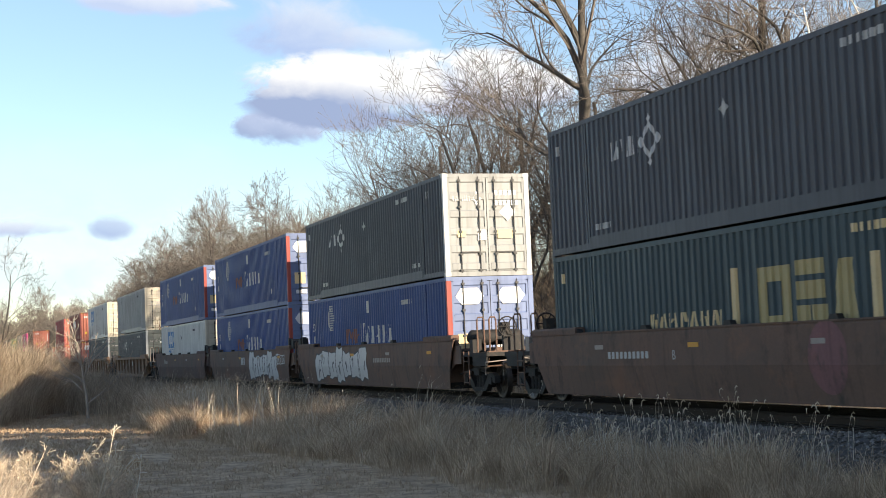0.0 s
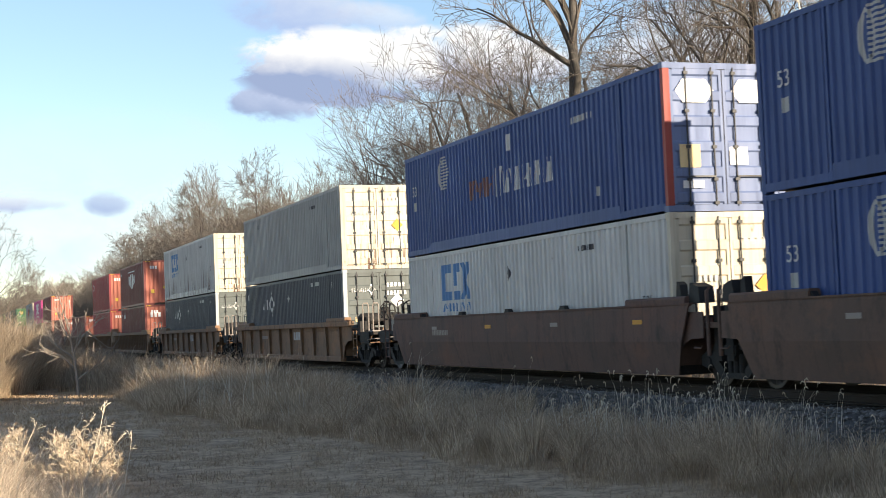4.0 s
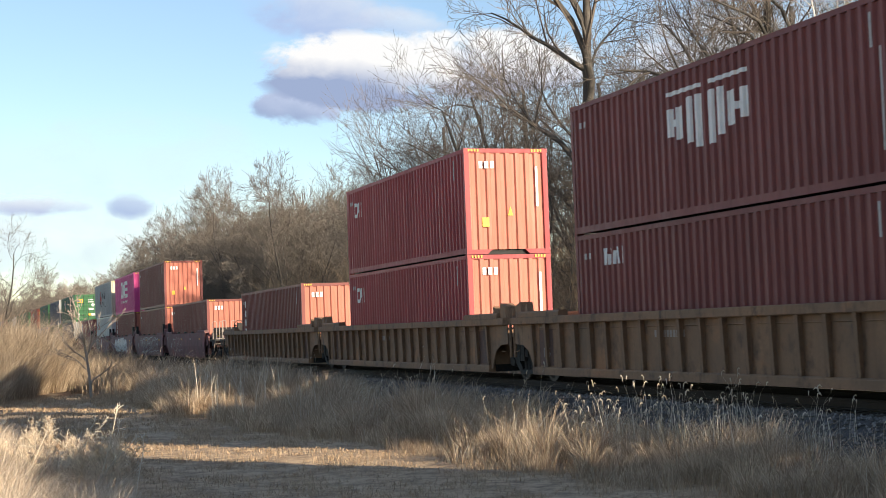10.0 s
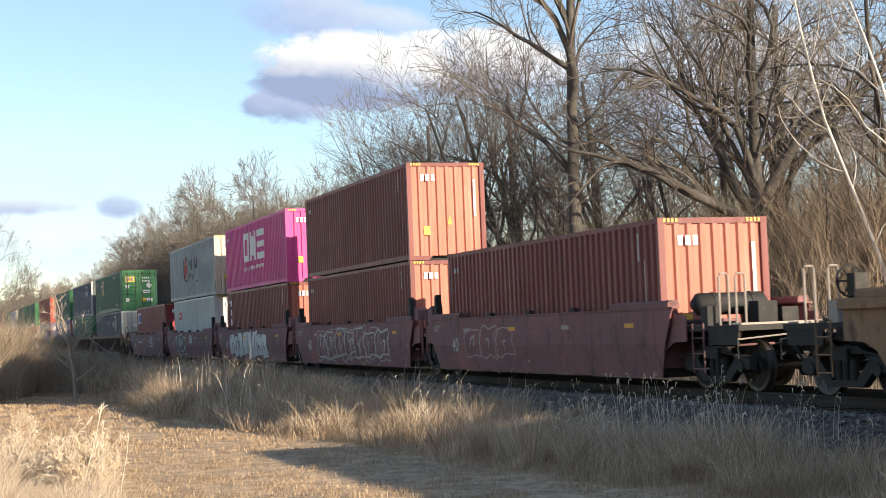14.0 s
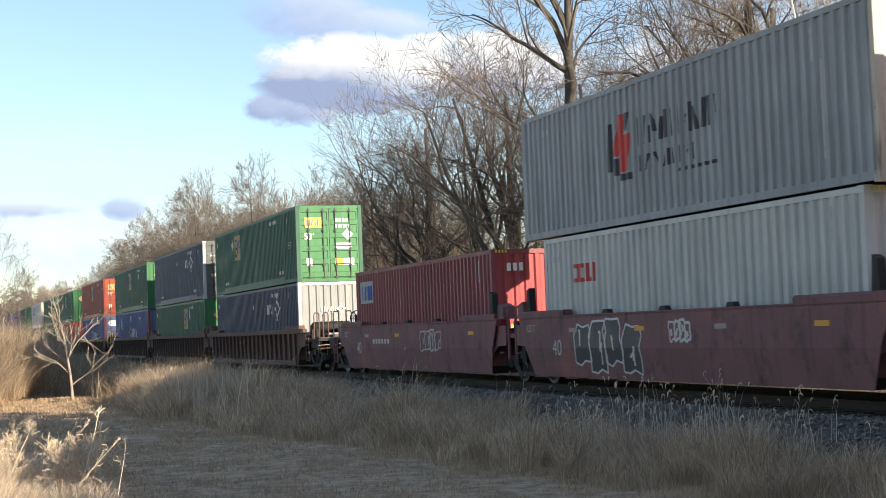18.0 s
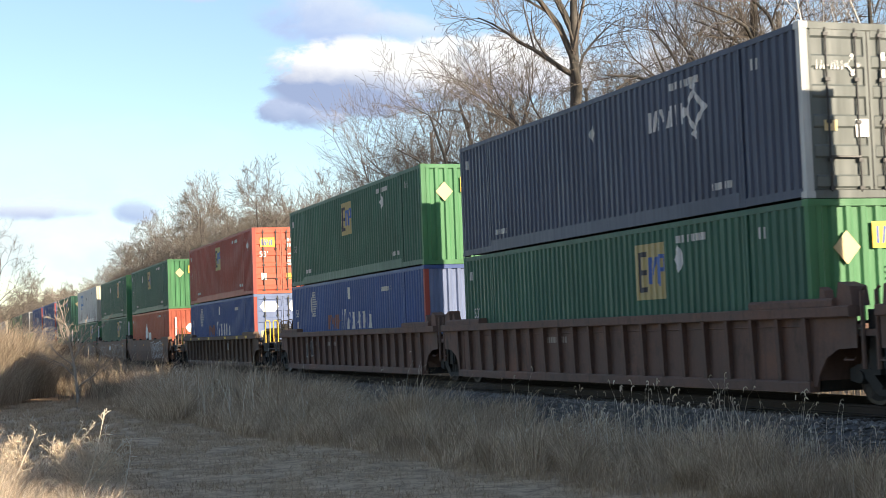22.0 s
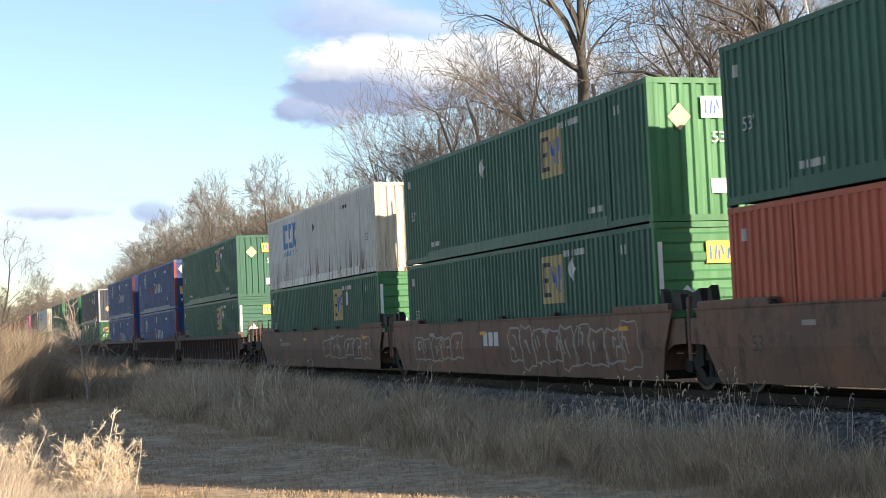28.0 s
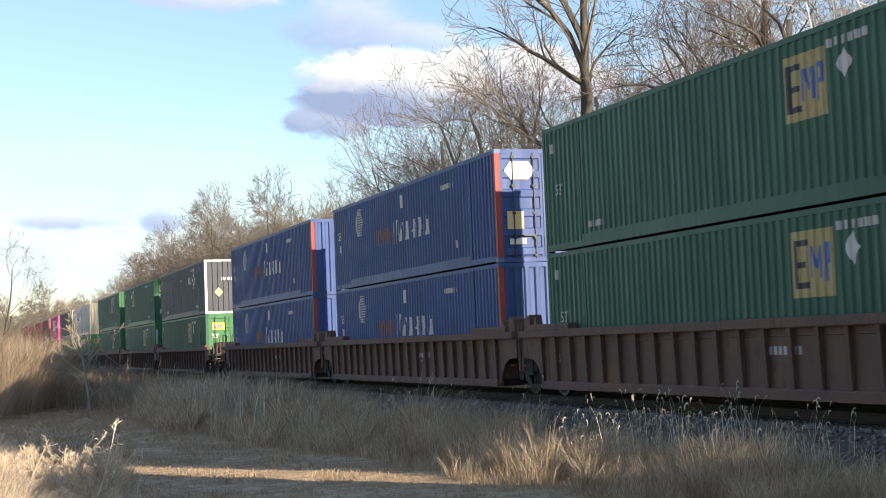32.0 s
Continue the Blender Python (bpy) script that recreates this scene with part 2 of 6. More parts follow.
# ---- mesh tools ----
class Mesh:
    def __init__(self):
        self.v, self.f = [], []

    def add(self, pts, faces):
        n = len(self.v)
        self.v += [tuple(p) for p in pts]
        self.f += [tuple(n + i for i in f) for f in faces]
        return self

    def box(self, x0, x1, y0, y1, z0, z1):
        return self.add([(x, y, z) for z in (z0, z1) for x, y in ((x0, y0), (x1, y0), (x1, y1), (x0, y1))],
                        [(3, 2, 1, 0), (4, 5, 6, 7), (0, 1, 5, 4), (1, 2, 6, 5), (2, 3, 7, 6), (3, 0, 4, 7)])

    def slab_x(self, outline, x0, x1):
        """A plate cut to an outline in (y, z), from x0 to x1."""
        n = len(outline)
        return self.add([(x0, y, z) for y, z in outline] + [(x1, y, z) for y, z in outline],
                        [tuple(range(n)), tuple(range(2 * n - 1, n - 1, -1))] + [(i, i + n, (i + 1) % n + n, (i + 1) % n) for i in range(n)])

    def bar_y(self, outline, y0, y1):
        """A bar of one section in (x, z), along y."""
        n = len(outline)
        return self.add([(x, y0, z) for x, z in outline] + [(x, y1, z) for x, z in outline],
                        [tuple(range(n - 1, -1, -1)), tuple(range(n, 2 * n))] + [(i, (i + 1) % n, (i + 1) % n + n, i + n) for i in range(n)])

    def tube(self, pts, radii, n=6, cap=True):
        pts = [Vector(p) for p in pts]
        rings = []
        for i, p in enumerate(pts):
            d = (pts[min(i + 1, len(pts) - 1)] - pts[max(i - 1, 0)]).normalized()
            a = d.cross(Vector((0.31, 0.17, 0.93)) if abs(d.z) < 0.9 else Vector((1, 0.1, 0))).normalized()
            b = d.cross(a)
            rings += [p + radii[i] * (math.cos(6.2832 * k / n) * a + math.sin(6.2832 * k / n) * b) for k in range(n)]
        f = [(i * n + k, i * n + (k + 1) % n, (i + 1) * n + (k + 1) % n, (i + 1) * n + k) for i in range(len(pts) - 1) for k in range(n)]
        if cap:
            f += [tuple(range(n - 1, -1, -1)), tuple(range((len(pts) - 1) * n, len(pts) * n))]
        return self.add(rings, f)

    def ring(self, c, axis, big, small, n=16, m=6):
        """A torus round an axis: 0 x, 1 y, 2 z."""
        u, w = [(1, 2), (0, 2), (0, 1)][axis]
        pts = []
        for i in range(n):
            a = 6.2832 * i / n
            for j in range(m):
                b = 6.2832 * j / m
                p = list(c)
                r = big + small * math.cos(b)
                p[u] += r * math.cos(a)
                p[w] += r * math.sin(a)
                p[axis] += small * math.sin(b)
                pts.append(p)
        return self.add(pts, [(i * m + j, ((i + 1) % n) * m + j, ((i + 1) % n) * m + (j + 1) % m, i * m + (j + 1) % m) for i in range(n) for j in range(m)])

    def data(self, name, material, smooth=False):
        me = bpy.data.meshes.new(name)
        me.from_pydata(self.v, [], self.f)
        me.materials.append(material)
        if smooth:
            me.polygons.foreach_set("use_smooth", [True] * len(me.polygons))
        return me


def part(name, mb, material, parent=None, label="", smooth=False):
    ob = new(name, mb if isinstance(mb, bpy.types.Mesh) else mb.data(name, material, smooth))
    ob.parent = parent
    return tagged(ob, label) if label else ob


def thing(name, label, category, group="", kind=""):
    return tagged(new(name), label, category, group, kind)


def word(text, size):
    """The mesh of a word in the built-in font, in its x, y plane, centred."""
    cu = bpy.data.curves.new("word", "FONT")
    cu.body, cu.size, cu.align_x, cu.align_y = text, size, "CENTER", "CENTER"
    ob = bpy.data.objects.new("word", cu)
    me = bpy.data.meshes.new_from_object(ob)
    bpy.data.objects.remove(ob)
    return me


# ---- ground, track ----
def path_edge(y):
    """The near edge of the tall grass beside the mown path."""
    return 8.75 - 0.062 * (y - 18) + 0.125 * max(0, y - 52) + 0.22 * math.sin(0.5 * y) + 0.15 * math.sin(1.3 * y + 1)


def left_edge(y):
    return 2.65 - 0.022 * (min(y, 48) - 22) + 0.15 * math.sin(0.8 * y + 0.5) + 1.0 * min(1, max(0, (y - 62) / 12))


def smooth(a, b, v):
    t = min(1.0, max(0.0, (v - a) / (b - a)))
    return t * t * (3 - 2 * t)


def ground_height(x, y):
    """The path falls gently away from the eye; the ballast lies in a shallow cut beside it."""
    if x < -80 or x > 200 or y > 900 or y < -40:
        return GROUND
    bump = 0.03 * noise.noise((x * 0.5, y * 0.5, 0)) + 0.018 * noise.noise((x * 1.7, y * 1.7, 3)) + 0.006 * noise.noise((x * 5, y * 5, 6))
    if x > XC:
        return -0.9 - 1.15 * smooth(20, 30, x) + 1.35 * smooth(31, 52, x) + bump
    return -0.65 - 0.01 * min(55.0, max(0.0, y)) + bump


def build_ground():
    xs = np.concatenate([[-4000, -1200, -400, -150, -80, -40, -20, -10], np.arange(-6, 12.01, 0.3), [13, 15, 17, 19, 21, 24, 27, 30, 33, 37, 42, 50, 60, 80, 110, 150, 200, 400, 1200, 4000]])
    ys = np.concatenate([[-4000, -1000, -300, -100, -40, -15], np.arange(0, 60.01, 0.3), np.arange(62, 120, 3), [125, 140, 170, 210, 260, 330, 500, 900, 1800, 4500]])
    v = [(x, y, ground_height(x, y)) for y in ys for x in xs]
    n = len(xs)
    f = [(j * n + i, j * n + i + 1, (j + 1) * n + i + 1, (j + 1) * n + i) for j in range(len(ys) - 1) for i in range(n - 1)]
    m, nt, bs = nodes_of("dry_turf")
    a, b, c = noise_node(nt, 0.35, (1, 1, 1), 5), noise_node(nt, 2.4, (1, 1, 1), 7, 0.75), noise_node(nt, 30, (1, 1, 1), 5, 0.75)
    col = mix(nt, ramp(nt, a, 0.3, 0.7), (0.45, 0.320, 0.200), (0.61, 0.455, 0.295))
    col = mix(nt, ramp(nt, b, 0.44, 0.60, 0, 0.9), col, (0.17, 0.118, 0.080))
    col = mix(nt, ramp(nt, c, 0.4, 0.75, 0, 0.7), col, (0.70, 0.54, 0.365))
    nt.links.new(col, bs.inputs["Base Color"])
    bs.inputs["Roughness"].default_value, bs.inputs["Specular IOR Level"].default_value = 0.95, 0.15
    bp = nt.nodes.new("ShaderNodeBump")
    bp.inputs["Strength"].default_value, bp.inputs["Distance"].default_value = 0.9, 0.05
    nt.links.new(mix(nt, 0.5, b, c), bp.inputs["Height"])
    nt.links.new(bp.outputs[0], bs.inputs["Normal"])
    me = bpy.data.meshes.new("ground")
    me.from_pydata(v, [], f)
    me.materials.append(m)
    me.polygons.foreach_set("use_smooth", [True] * len(me.polygons))
    return tagged(new("ground", me), "dry mown winter grass along a railway path", "ground", kind="structure")


def stones(rng, n, xr, yr, size, height):
    """Loose angular stones, joined."""
    v, f = [], []
    base = [(0, 0, 1), (1, 0, 0), (0.2, 1, 0.1), (-1, 0.2, 0), (-0.1, -1, 0.1), (0, 0, -0.8)]
    tri = [(0, 1, 2), (0, 2, 3), (0, 3, 4), (0, 4, 1), (5, 2, 1), (5, 3, 2), (5, 4, 3), (5, 1, 4)]
    for _ in range(n):
        x, y, s, a = rng.uniform(*xr), rng.uniform(*yr), rng.uniform(*size), rng.uniform(0, 6.28)
        ca, sa, k = math.cos(a), math.sin(a), len(v)
        z = height(x)
        for p in base:
            q = [p[0] * s * rng.uniform(0.7, 1.25), p[1] * s * rng.uniform(0.7, 1.2), p[2] * s * rng.uniform(0.5, 0.9)]
            v.append((x + ca * q[0] - sa * q[1], y + sa * q[0] + ca * q[1], z + q[2] + 0.2 * s))
        f += [(k + i, k + j, k + l) for i, j, l in tri]
    return v, f


def bed_height(x):
    d = abs(x - XC)
    return -0.215 if d < 1.8 else -0.215 - 0.75 * min(1, (d - 1.8) / 1.55)


def build_track():
    rng = random.Random(5)
    m, nt, bs = nodes_of("ballast_stone")
    geo = nt.nodes.new("ShaderNodeNewGeometry")
    col = mix(nt, geo.outputs["Random Per Island"], (0.075, 0.072, 0.070), (0.27, 0.26, 0.25))
    col = mix(nt, ramp(nt, noise_node(nt, 0.8), 0.4, 0.7), col, mix(nt, 0.5, col, (0.13, 0.10, 0.075)))
    nt.links.new(col, bs.inputs["Base Color"])
    bs.inputs["Roughness"].default_value = 0.85
    bed_mat = surface("ballast_bed", (0.095, 0.091, 0.088), 0.9, 0, 0.35, 1.2, 14, 1.0, (0.07, 0.06, 0.055), 0.3, dist=0.05)
    bed = Mesh().bar_y([(XC + dx, z) for dx, z in ((-3.35, -0.98), (-1.8, -0.23), (1.8, -0.23), (3.35, -0.98), (3.3, -1.5), (-3.3, -1.5))], -80, 480)
    tagged(part("ballast", bed, bed_mat), "grey crushed stone railway ballast", "ballast", kind="structure")
    v, f = stones(rng, 14000, (XC - 3.6, XC - 0.85), (14, 52), (0.02, 0.05), bed_height)
    me = bpy.data.meshes.new("ballast_stones")
    me.from_pydata(v, [], f)
    me.materials.append(m)
    tagged(new("ballast_stones", me), "loose grey ballast stones beside the rail", "gravel", kind="stuff")
    track = thing("track", "worn steel rails on dark timber ties in ballast", "railway track", kind="structure")
    head = [(-0.072, -0.17), (0.072, -0.17), (0.072, -0.155), (0.014, -0.14), (0.014, -0.045), (0.036, -0.035), (0.036, -0.006),
            (0.028, 0.0), (-0.028, 0.0), (-0.036, -0.006), (-0.036, -0.035), (-0.014, -0.045), (-0.014, -0.14), (-0.072, -0.155)]
    for dx in (-0.753, 0.753):
        part("rail", Mesh().bar_y([(XC + dx + x, z) for x, z in head], -80, 480), rail_steel, track, "rusty rail with a bright top")
    tie_mat = surface("tie_wood", (0.065, 0.05, 0.04), 0.9, 0, 0.4, 2, 20, 0.5, rand=0.25)
    tie = Mesh().bar_y([(-1.3, -0.36), (1.3, -0.36), (1.3, -0.175), (-1.3, -0.175)], -0.11, 0.11).data("tie", tie_mat)
    for i in range(200):
        o = part("tie", tie, None, track)
        o.location = (XC + rng.uniform(-0.03, 0.03), -10 + 0.53 * i, 0)


# ---- clouds ----
def cloud_sheet(px, pz, w, h, seed, thick, shade, lit=(0.98, 0.975, 0.97), edge=0.35, turn=(0.25, 1.0), fray=1.0, dist=3000.0):
    """A drifting cloud bank far off: a soft sheet of vapour. turn: the way from its shaded to its lit side."""
    m, nt, bs = nodes_of("cloud_vapour")
    nt.nodes.remove(bs)
    tc = nt.nodes.new("ShaderNodeTexCoord")
    sx = nt.nodes.new("ShaderNodeSeparateXYZ")
    nt.links.new(tc.outputs["Object"], sx.inputs[0])

    def math_node(op, a, b=0.0):
        k = nt.nodes.new("ShaderNodeMath")
        k.operation = op
        for i, val in enumerate((a, b)):
            if isinstance(val, (int, float)):
                k.inputs[i].default_value = val
            else:
                nt.links.new(val, k.inputs[i])
        return k.outputs[0]

    def billow(scale, detail, off):
        mp, nz = nt.nodes.new("ShaderNodeMapping"), nt.nodes.new("ShaderNodeTexNoise")
        mp.inputs["Location"].default_value, mp.inputs["Scale"].default_value = (seed * 31.7 + off, off, seed * 7.3), (1 / 240, 1, 1 / 150)
        nz.inputs["Scale"].default_value, nz.inputs["Detail"].default_value, nz.inputs["Roughness"].default_value = scale, detail, 0.6
        nz.inputs["Distortion"].default_value = 0.4
        nt.links.new(tc.outputs["Object"], mp.inputs[0])
        nt.links.new(mp.outputs[0], nz.inputs["Vector"])
        return math_node("SUBTRACT", nz.outputs["Fac"], 0.5)
    nx, nz = math_node("DIVIDE", sx.outputs[0], w / 2), math_node("DIVIDE", sx.outputs[2], h / 2)
    r2 = math_node("ADD", math_node("MULTIPLY", nx, nx), math_node("MULTIPLY", nz, nz))
    fall = math_node("SUBTRACT", 1.0, r2)
    puff = billow(1.6, 8, 0.0)
    dens = math_node("ADD", math_node("MULTIPLY", fall, 0.8), math_node("MULTIPLY", puff, 2.0 * fray))
    soft = nt.nodes.new("ShaderNodeMapRange")
    soft.interpolation_type = "SMOOTHSTEP"
    for i, v in zip((1, 2, 3, 4), (0.08, 0.08 + edge, 0.0, 1.0)):
        soft.inputs[i].default_value = v
    nt.links.new(dens, soft.inputs[0])
    alpha = math_node("MULTIPLY", math_node("MULTIPLY", soft.outputs[0], ramp(nt, fall, 0.0, 0.35)), thick)
    side = math_node("ADD", math_node("MULTIPLY", nx, turn[0]), math_node("MULTIPLY", nz, turn[1]))
    low = ramp(nt, math_node("ADD", side, math_node("MULTIPLY", billow(1.3, 5, 3.7), 1.3)), -0.45, 0.35)
    em, tp, ms = (nt.nodes.new(k) for k in ("ShaderNodeEmission", "ShaderNodeBsdfTransparent", "ShaderNodeMixShader"))
    nt.links.new(mix(nt, low, shade, lit), em.inputs[0])
    em.inputs[1].default_value = 1.0
    for a, b in ((alpha, ms.inputs[0]), (tp.outputs[0], ms.inputs[1]), (em.outputs[0], ms.inputs[2]), (ms.outputs[0], nt.nodes["Material Output"].inputs[0])):
        nt.links.new(a, b)
    mb = Mesh().add([(-w / 2, 0, -h / 2), (w / 2, 0, -h / 2), (w / 2, 0, h / 2), (-w / 2, 0, h / 2)], [(0, 1, 2, 3)])
    ob = tagged(part("cloud_backdrop", mb, m), "soft white cumulus cloud with a grey-violet base", "cloud", kind="structure")
    ob.visible_shadow = False
    return ob, pose(px - 42, dist, pz, 0, 0, 0), pose(px + 55, dist, pz, 0, 0, 0)


# ---- trees ----
def grow(rng, height, trunk_r, levels, counts, lean=(0, 0), clear=0.35, spread=50, limb=0.5, up=0.25, stems=1, twist=0.18, fine=0.006, thin=(0.34, 0.52), limbs=(), open_tilt=(0.2, 0.5), wave=0.22):
    """A bare tree: the wood of its trunk and limbs, and the finer crown. limbs: (share of the trunk, direction, length, radius, and how it bends)."""
    wood, crown = Mesh(), Mesh()

    def shoot(p, d, length, r, level, bend=Vector((0, 0, 0))):
        seg = 9 if level == 0 else (7 if level == 1 else (5 if level == 2 else (3 if level < levels else 2)))
        sway = Vector((0, 0, 0))
        pts, rad, q, dd = [p], [r], p.copy(), d.copy()
        tip = max(fine, r * (0.25 if level == 0 else 0.2))
        for i in range(seg):
            wob = twist * (wave if level == 0 else 0.85)
            sway = sway * 0.55 + Vector((rng.gauss(0, wob), rng.gauss(0, wob), rng.gauss(0, wob)))
            dd = (dd + sway + bend + Vector((0, 0, up * 0.16))).normalized()
            q = q + dd * (length / seg)
            pts.append(q.copy())
            rad.append(r + (tip - r) * (i + 1) / seg)
        (wood if level <= 1 else crown).tube(pts, rad, (9, 6, 4, 3, 3, 3)[level], level == 0)
        if level == levels:
            return
        if level == 0:
            for f, way, ln, rr, *bend in limbs:
                i = min(seg - 1, int(f * seg))
                shoot(pts[i].lerp(pts[i + 1], f * seg - i), Vector(way).normalized(), ln, rr, 1, *bend)
        n = counts[level]
        for k in range(n):
            f = (clear + (1 - clear) * (k + rng.random()) / n) if level == 0 else (0.2 + 0.8 * (k + rng.random()) / n)
            i = min(seg - 1, int(f * seg))
            base = pts[i].lerp(pts[i + 1], f * seg - i)
            axis = (pts[i + 1] - pts[i]).normalized()
            side = axis.cross(Vector((rng.gauss(0, 1), rng.gauss(0, 1), rng.gauss(0, 1)))).normalized()
            ang = radians(rng.uniform(0.55, 1.15) * spread)
            nd = (axis * math.cos(ang) + side * math.sin(ang)).normalized()
            rr = rad[i] + (rad[i + 1] - rad[i]) * 0.5
            ln = length * (limb if level == 0 else (0.66, 0.70, 0.66, 0.72)[level]) * rng.uniform(0.6, 1.15) * (1.15 - 0.55 * f if level == 0 else 1.12 - 0.45 * f)
            shoot(base, nd, ln, max(fine, rr * rng.uniform(*thin) * (1 if level == 0 else 1.15)), level + 1)

    for s in range(stems):
        a = 6.28 * s / stems + rng.uniform(-0.5, 0.5)
        tilt = 0 if stems == 1 else rng.uniform(*open_tilt)
        d = Vector((lean[0] + tilt * math.cos(a), lean[1] + tilt * math.sin(a), 1)).normalized()
        shoot(Vector((0.25 * tilt * math.cos(a), 0.25 * tilt * math.sin(a), -0.3)), d, height * (1 if s == 0 else rng.uniform(0.7, 1.0)), trunk_r * (1 if s == 0 else rng.uniform(0.6, 0.95)), 0)
    return wood, crown


def tree_kind(seed, wood_mat, crown_mat, **kw):
    wood, crown = grow(random.Random(seed), **kw)
    return wood.data("trunk", wood_mat, True), crown.data("crown", crown_mat)


def plant_tree(kind, x, y, z=None, scale=1.0, fine="", turn=0.0, label="bare winter tree at the edge of the woods", category="tree", group="woodland trees", name="tree"):
    t = thing(name, label, category, group)
    tagged(part("stem" if fine else "trunk", kind[0], None, t), kind=fine)
    tagged(part("crown", kind[1], None, t), kind=fine)
    t.matrix_basis = pose(x, y, ground_height(x, y) if z is None else z, 0, 0, turn) @ Matrix.Scale(scale, 4)
    return t


WOODS = 1.5           # the woods stand well back from the line


def build_woods():
    rng = random.Random(11)
    left, away = Vector((-0.907, 0.42, 0)), Vector((0.42, 0.907, 0))
    up = Vector((0, 0, 1))
    K = WOODS
    cottonwood = tree_kind(3, bark, twig_mat, height=27.0, trunk_r=0.46, levels=4, counts=(3, 7, 5, 4), clear=0.72, spread=42, limb=0.28, up=0.2, twist=0.2, fine=0.012, wave=0.035, thin=(0.4, 0.6),
                           limbs=((0.42, left * 0.62 + up, 8.5, 0.19, left * 0.03), (0.62, left * 1.0 + up * 1.0, 6.0, 0.16, left * 0.03 + up * -0.03), (0.54, left * -0.34 + up, 11.5, 0.23, up * 0.02),
                                  (0.70, left * 0.28 + up, 9.0, 0.20), (0.47, left * 0.95 + up * 0.75, 6.0, 0.10, up * 0.1), (0.50, left * -0.9 + up * 0.7 + away * 0.4, 5.0, 0.08),
                                  (0.66, away * -0.7 + up, 6.0, 0.10), (0.60, away + up * 0.9, 6.5, 0.11)))
    old_limbs = ((0.31, left * 1.0 + up * 0.95, 11.0, 0.34, up * 0.02), (0.33, left * 0.66 + up, 13.0, 0.26, left * 0.03), (0.40, left * 0.36 + up, 11.5, 0.23), (0.35, left * -0.85 + up, 14.0, 0.36, left * -0.06),
                 (0.47, left * -1.0 + up * 0.6, 9.0, 0.16, left * -0.05), (0.62, left * -0.75 + up * 0.9, 7.5, 0.17, left * -0.07), (0.60, left * 0.4 + up, 8.0, 0.17), (0.34, left * 0.85 + up * 0.8 + away * 0.5, 9.0, 0.17, up * 0.1),
                 (0.45, away * -0.8 + up, 7.0, 0.11), (0.33, left * -0.3 + up + away * 0.3, 12.0, 0.18))
    rugged = tree_kind(8, bark, twig_mat, height=24.0, trunk_r=0.46, levels=4, counts=(4, 8, 5, 4), clear=0.5, spread=44, limb=0.34, up=0.26, twist=0.2, thin=(0.4, 0.6), fine=0.012, wave=0.06, limbs=old_limbs)
    fan_limbs = ((0.24, left * 1.0 + up * 0.35, 9.5, 0.14, up * 0.07), (0.30, left * 0.8 + up * 0.7, 8.2, 0.14), (0.36, left * 0.5 + up, 8.8, 0.14), (0.42, left * 0.25 + up, 8.2, 0.12),
                 (0.38, left * -0.3 + up, 8.5, 0.13), (0.32, left * -0.75 + up * 0.8, 7.5, 0.12), (0.50, left * 0.45 + up, 6.5, 0.10), (0.45, away * -0.6 + up, 5.5, 0.09))
    fans = [tree_kind(60 + i, bark, twig_mat, height=13.5, trunk_r=0.30, levels=4, counts=(4, 8, 6, 4), clear=0.35, spread=42, limb=0.4, up=0.45, twist=0.2, fine=0.0065, wave=0.12, thin=(0.4, 0.6), limbs=fan_limbs) for i in range(2)]
    rounds = [tree_kind(20 + i, bark, twig_mat, height=h, trunk_r=0.21, levels=4, counts=(8, 6, 5, 3), clear=0.2, spread=46, limb=0.56, up=0.5, stems=s, fine=0.0065, twist=0.22, thin=(0.42, 0.62), open_tilt=(0.2, 0.6))
              for i, (h, s) in enumerate(((12.5, 3), (12.0, 2), (13.5, 2)))]
    pales = [tree_kind(31 + i, pale_bark, pale_twig, height=13, trunk_r=0.085, levels=4, counts=(8, 5, 4, 2), clear=0.35, spread=55, limb=0.34, up=0.15, lean=(-0.907 * k, 0.42 * k), twist=0.2, wave=0.22) for i, k in enumerate((-0.06, 0.10))]
    slims = [tree_kind(40 + i, bark, twig_mat, height=9 + i, trunk_r=0.09, levels=4, counts=(8, 5, 4, 3), clear=0.25, spread=42, limb=0.4, up=0.5) for i in range(2)]
    fars = [tree_kind(50 + i, bark, far_twig, height=12.5 + i, trunk_r=0.17, levels=4, counts=(11, 7, 5, 4), clear=0.12, spread=42, limb=0.48, up=0.5, stems=3, fine=0.011) for i in range(3)]

    def stand(kind, x, y, turn=0.0, scale=1.0, **kw):
        return plant_tree(kind, x * K, y * K, turn=turn, scale=scale * K, **kw)
    plant_tree(cottonwood, 32.1, 69.5, label="tall bare cottonwood with a straight grey trunk")
    plant_tree(rugged, 40.2, 65.2, label="old spreading bare tree with several dark crooked trunks")
    stand(fans[0], 27.0, 77.0, scale=0.98, label="wide bare tree with curving limbs fanning out")
    stand(fans[1], 28.2, 68.0, scale=1.02, label="wide bare tree with curving limbs fanning out")
    stand(fans[1], 25.6, 74.0, scale=0.80, turn=25, label="wide bare tree with curving limbs fanning out")
    stand(fans[0], 29.5, 61.0, scale=0.95, turn=-20, label="wide bare tree with curving limbs fanning out")
    stand(fans[1], 31.0, 48.5, scale=1.0, turn=15, label="wide bare tree with curving limbs fanning out")
    stand(pales[0], 25.0, 33.4, label="slender bare tree with white bark")
    stand(pales[1], 25.15, 33.6, scale=0.9, label="slender bare tree with white bark")
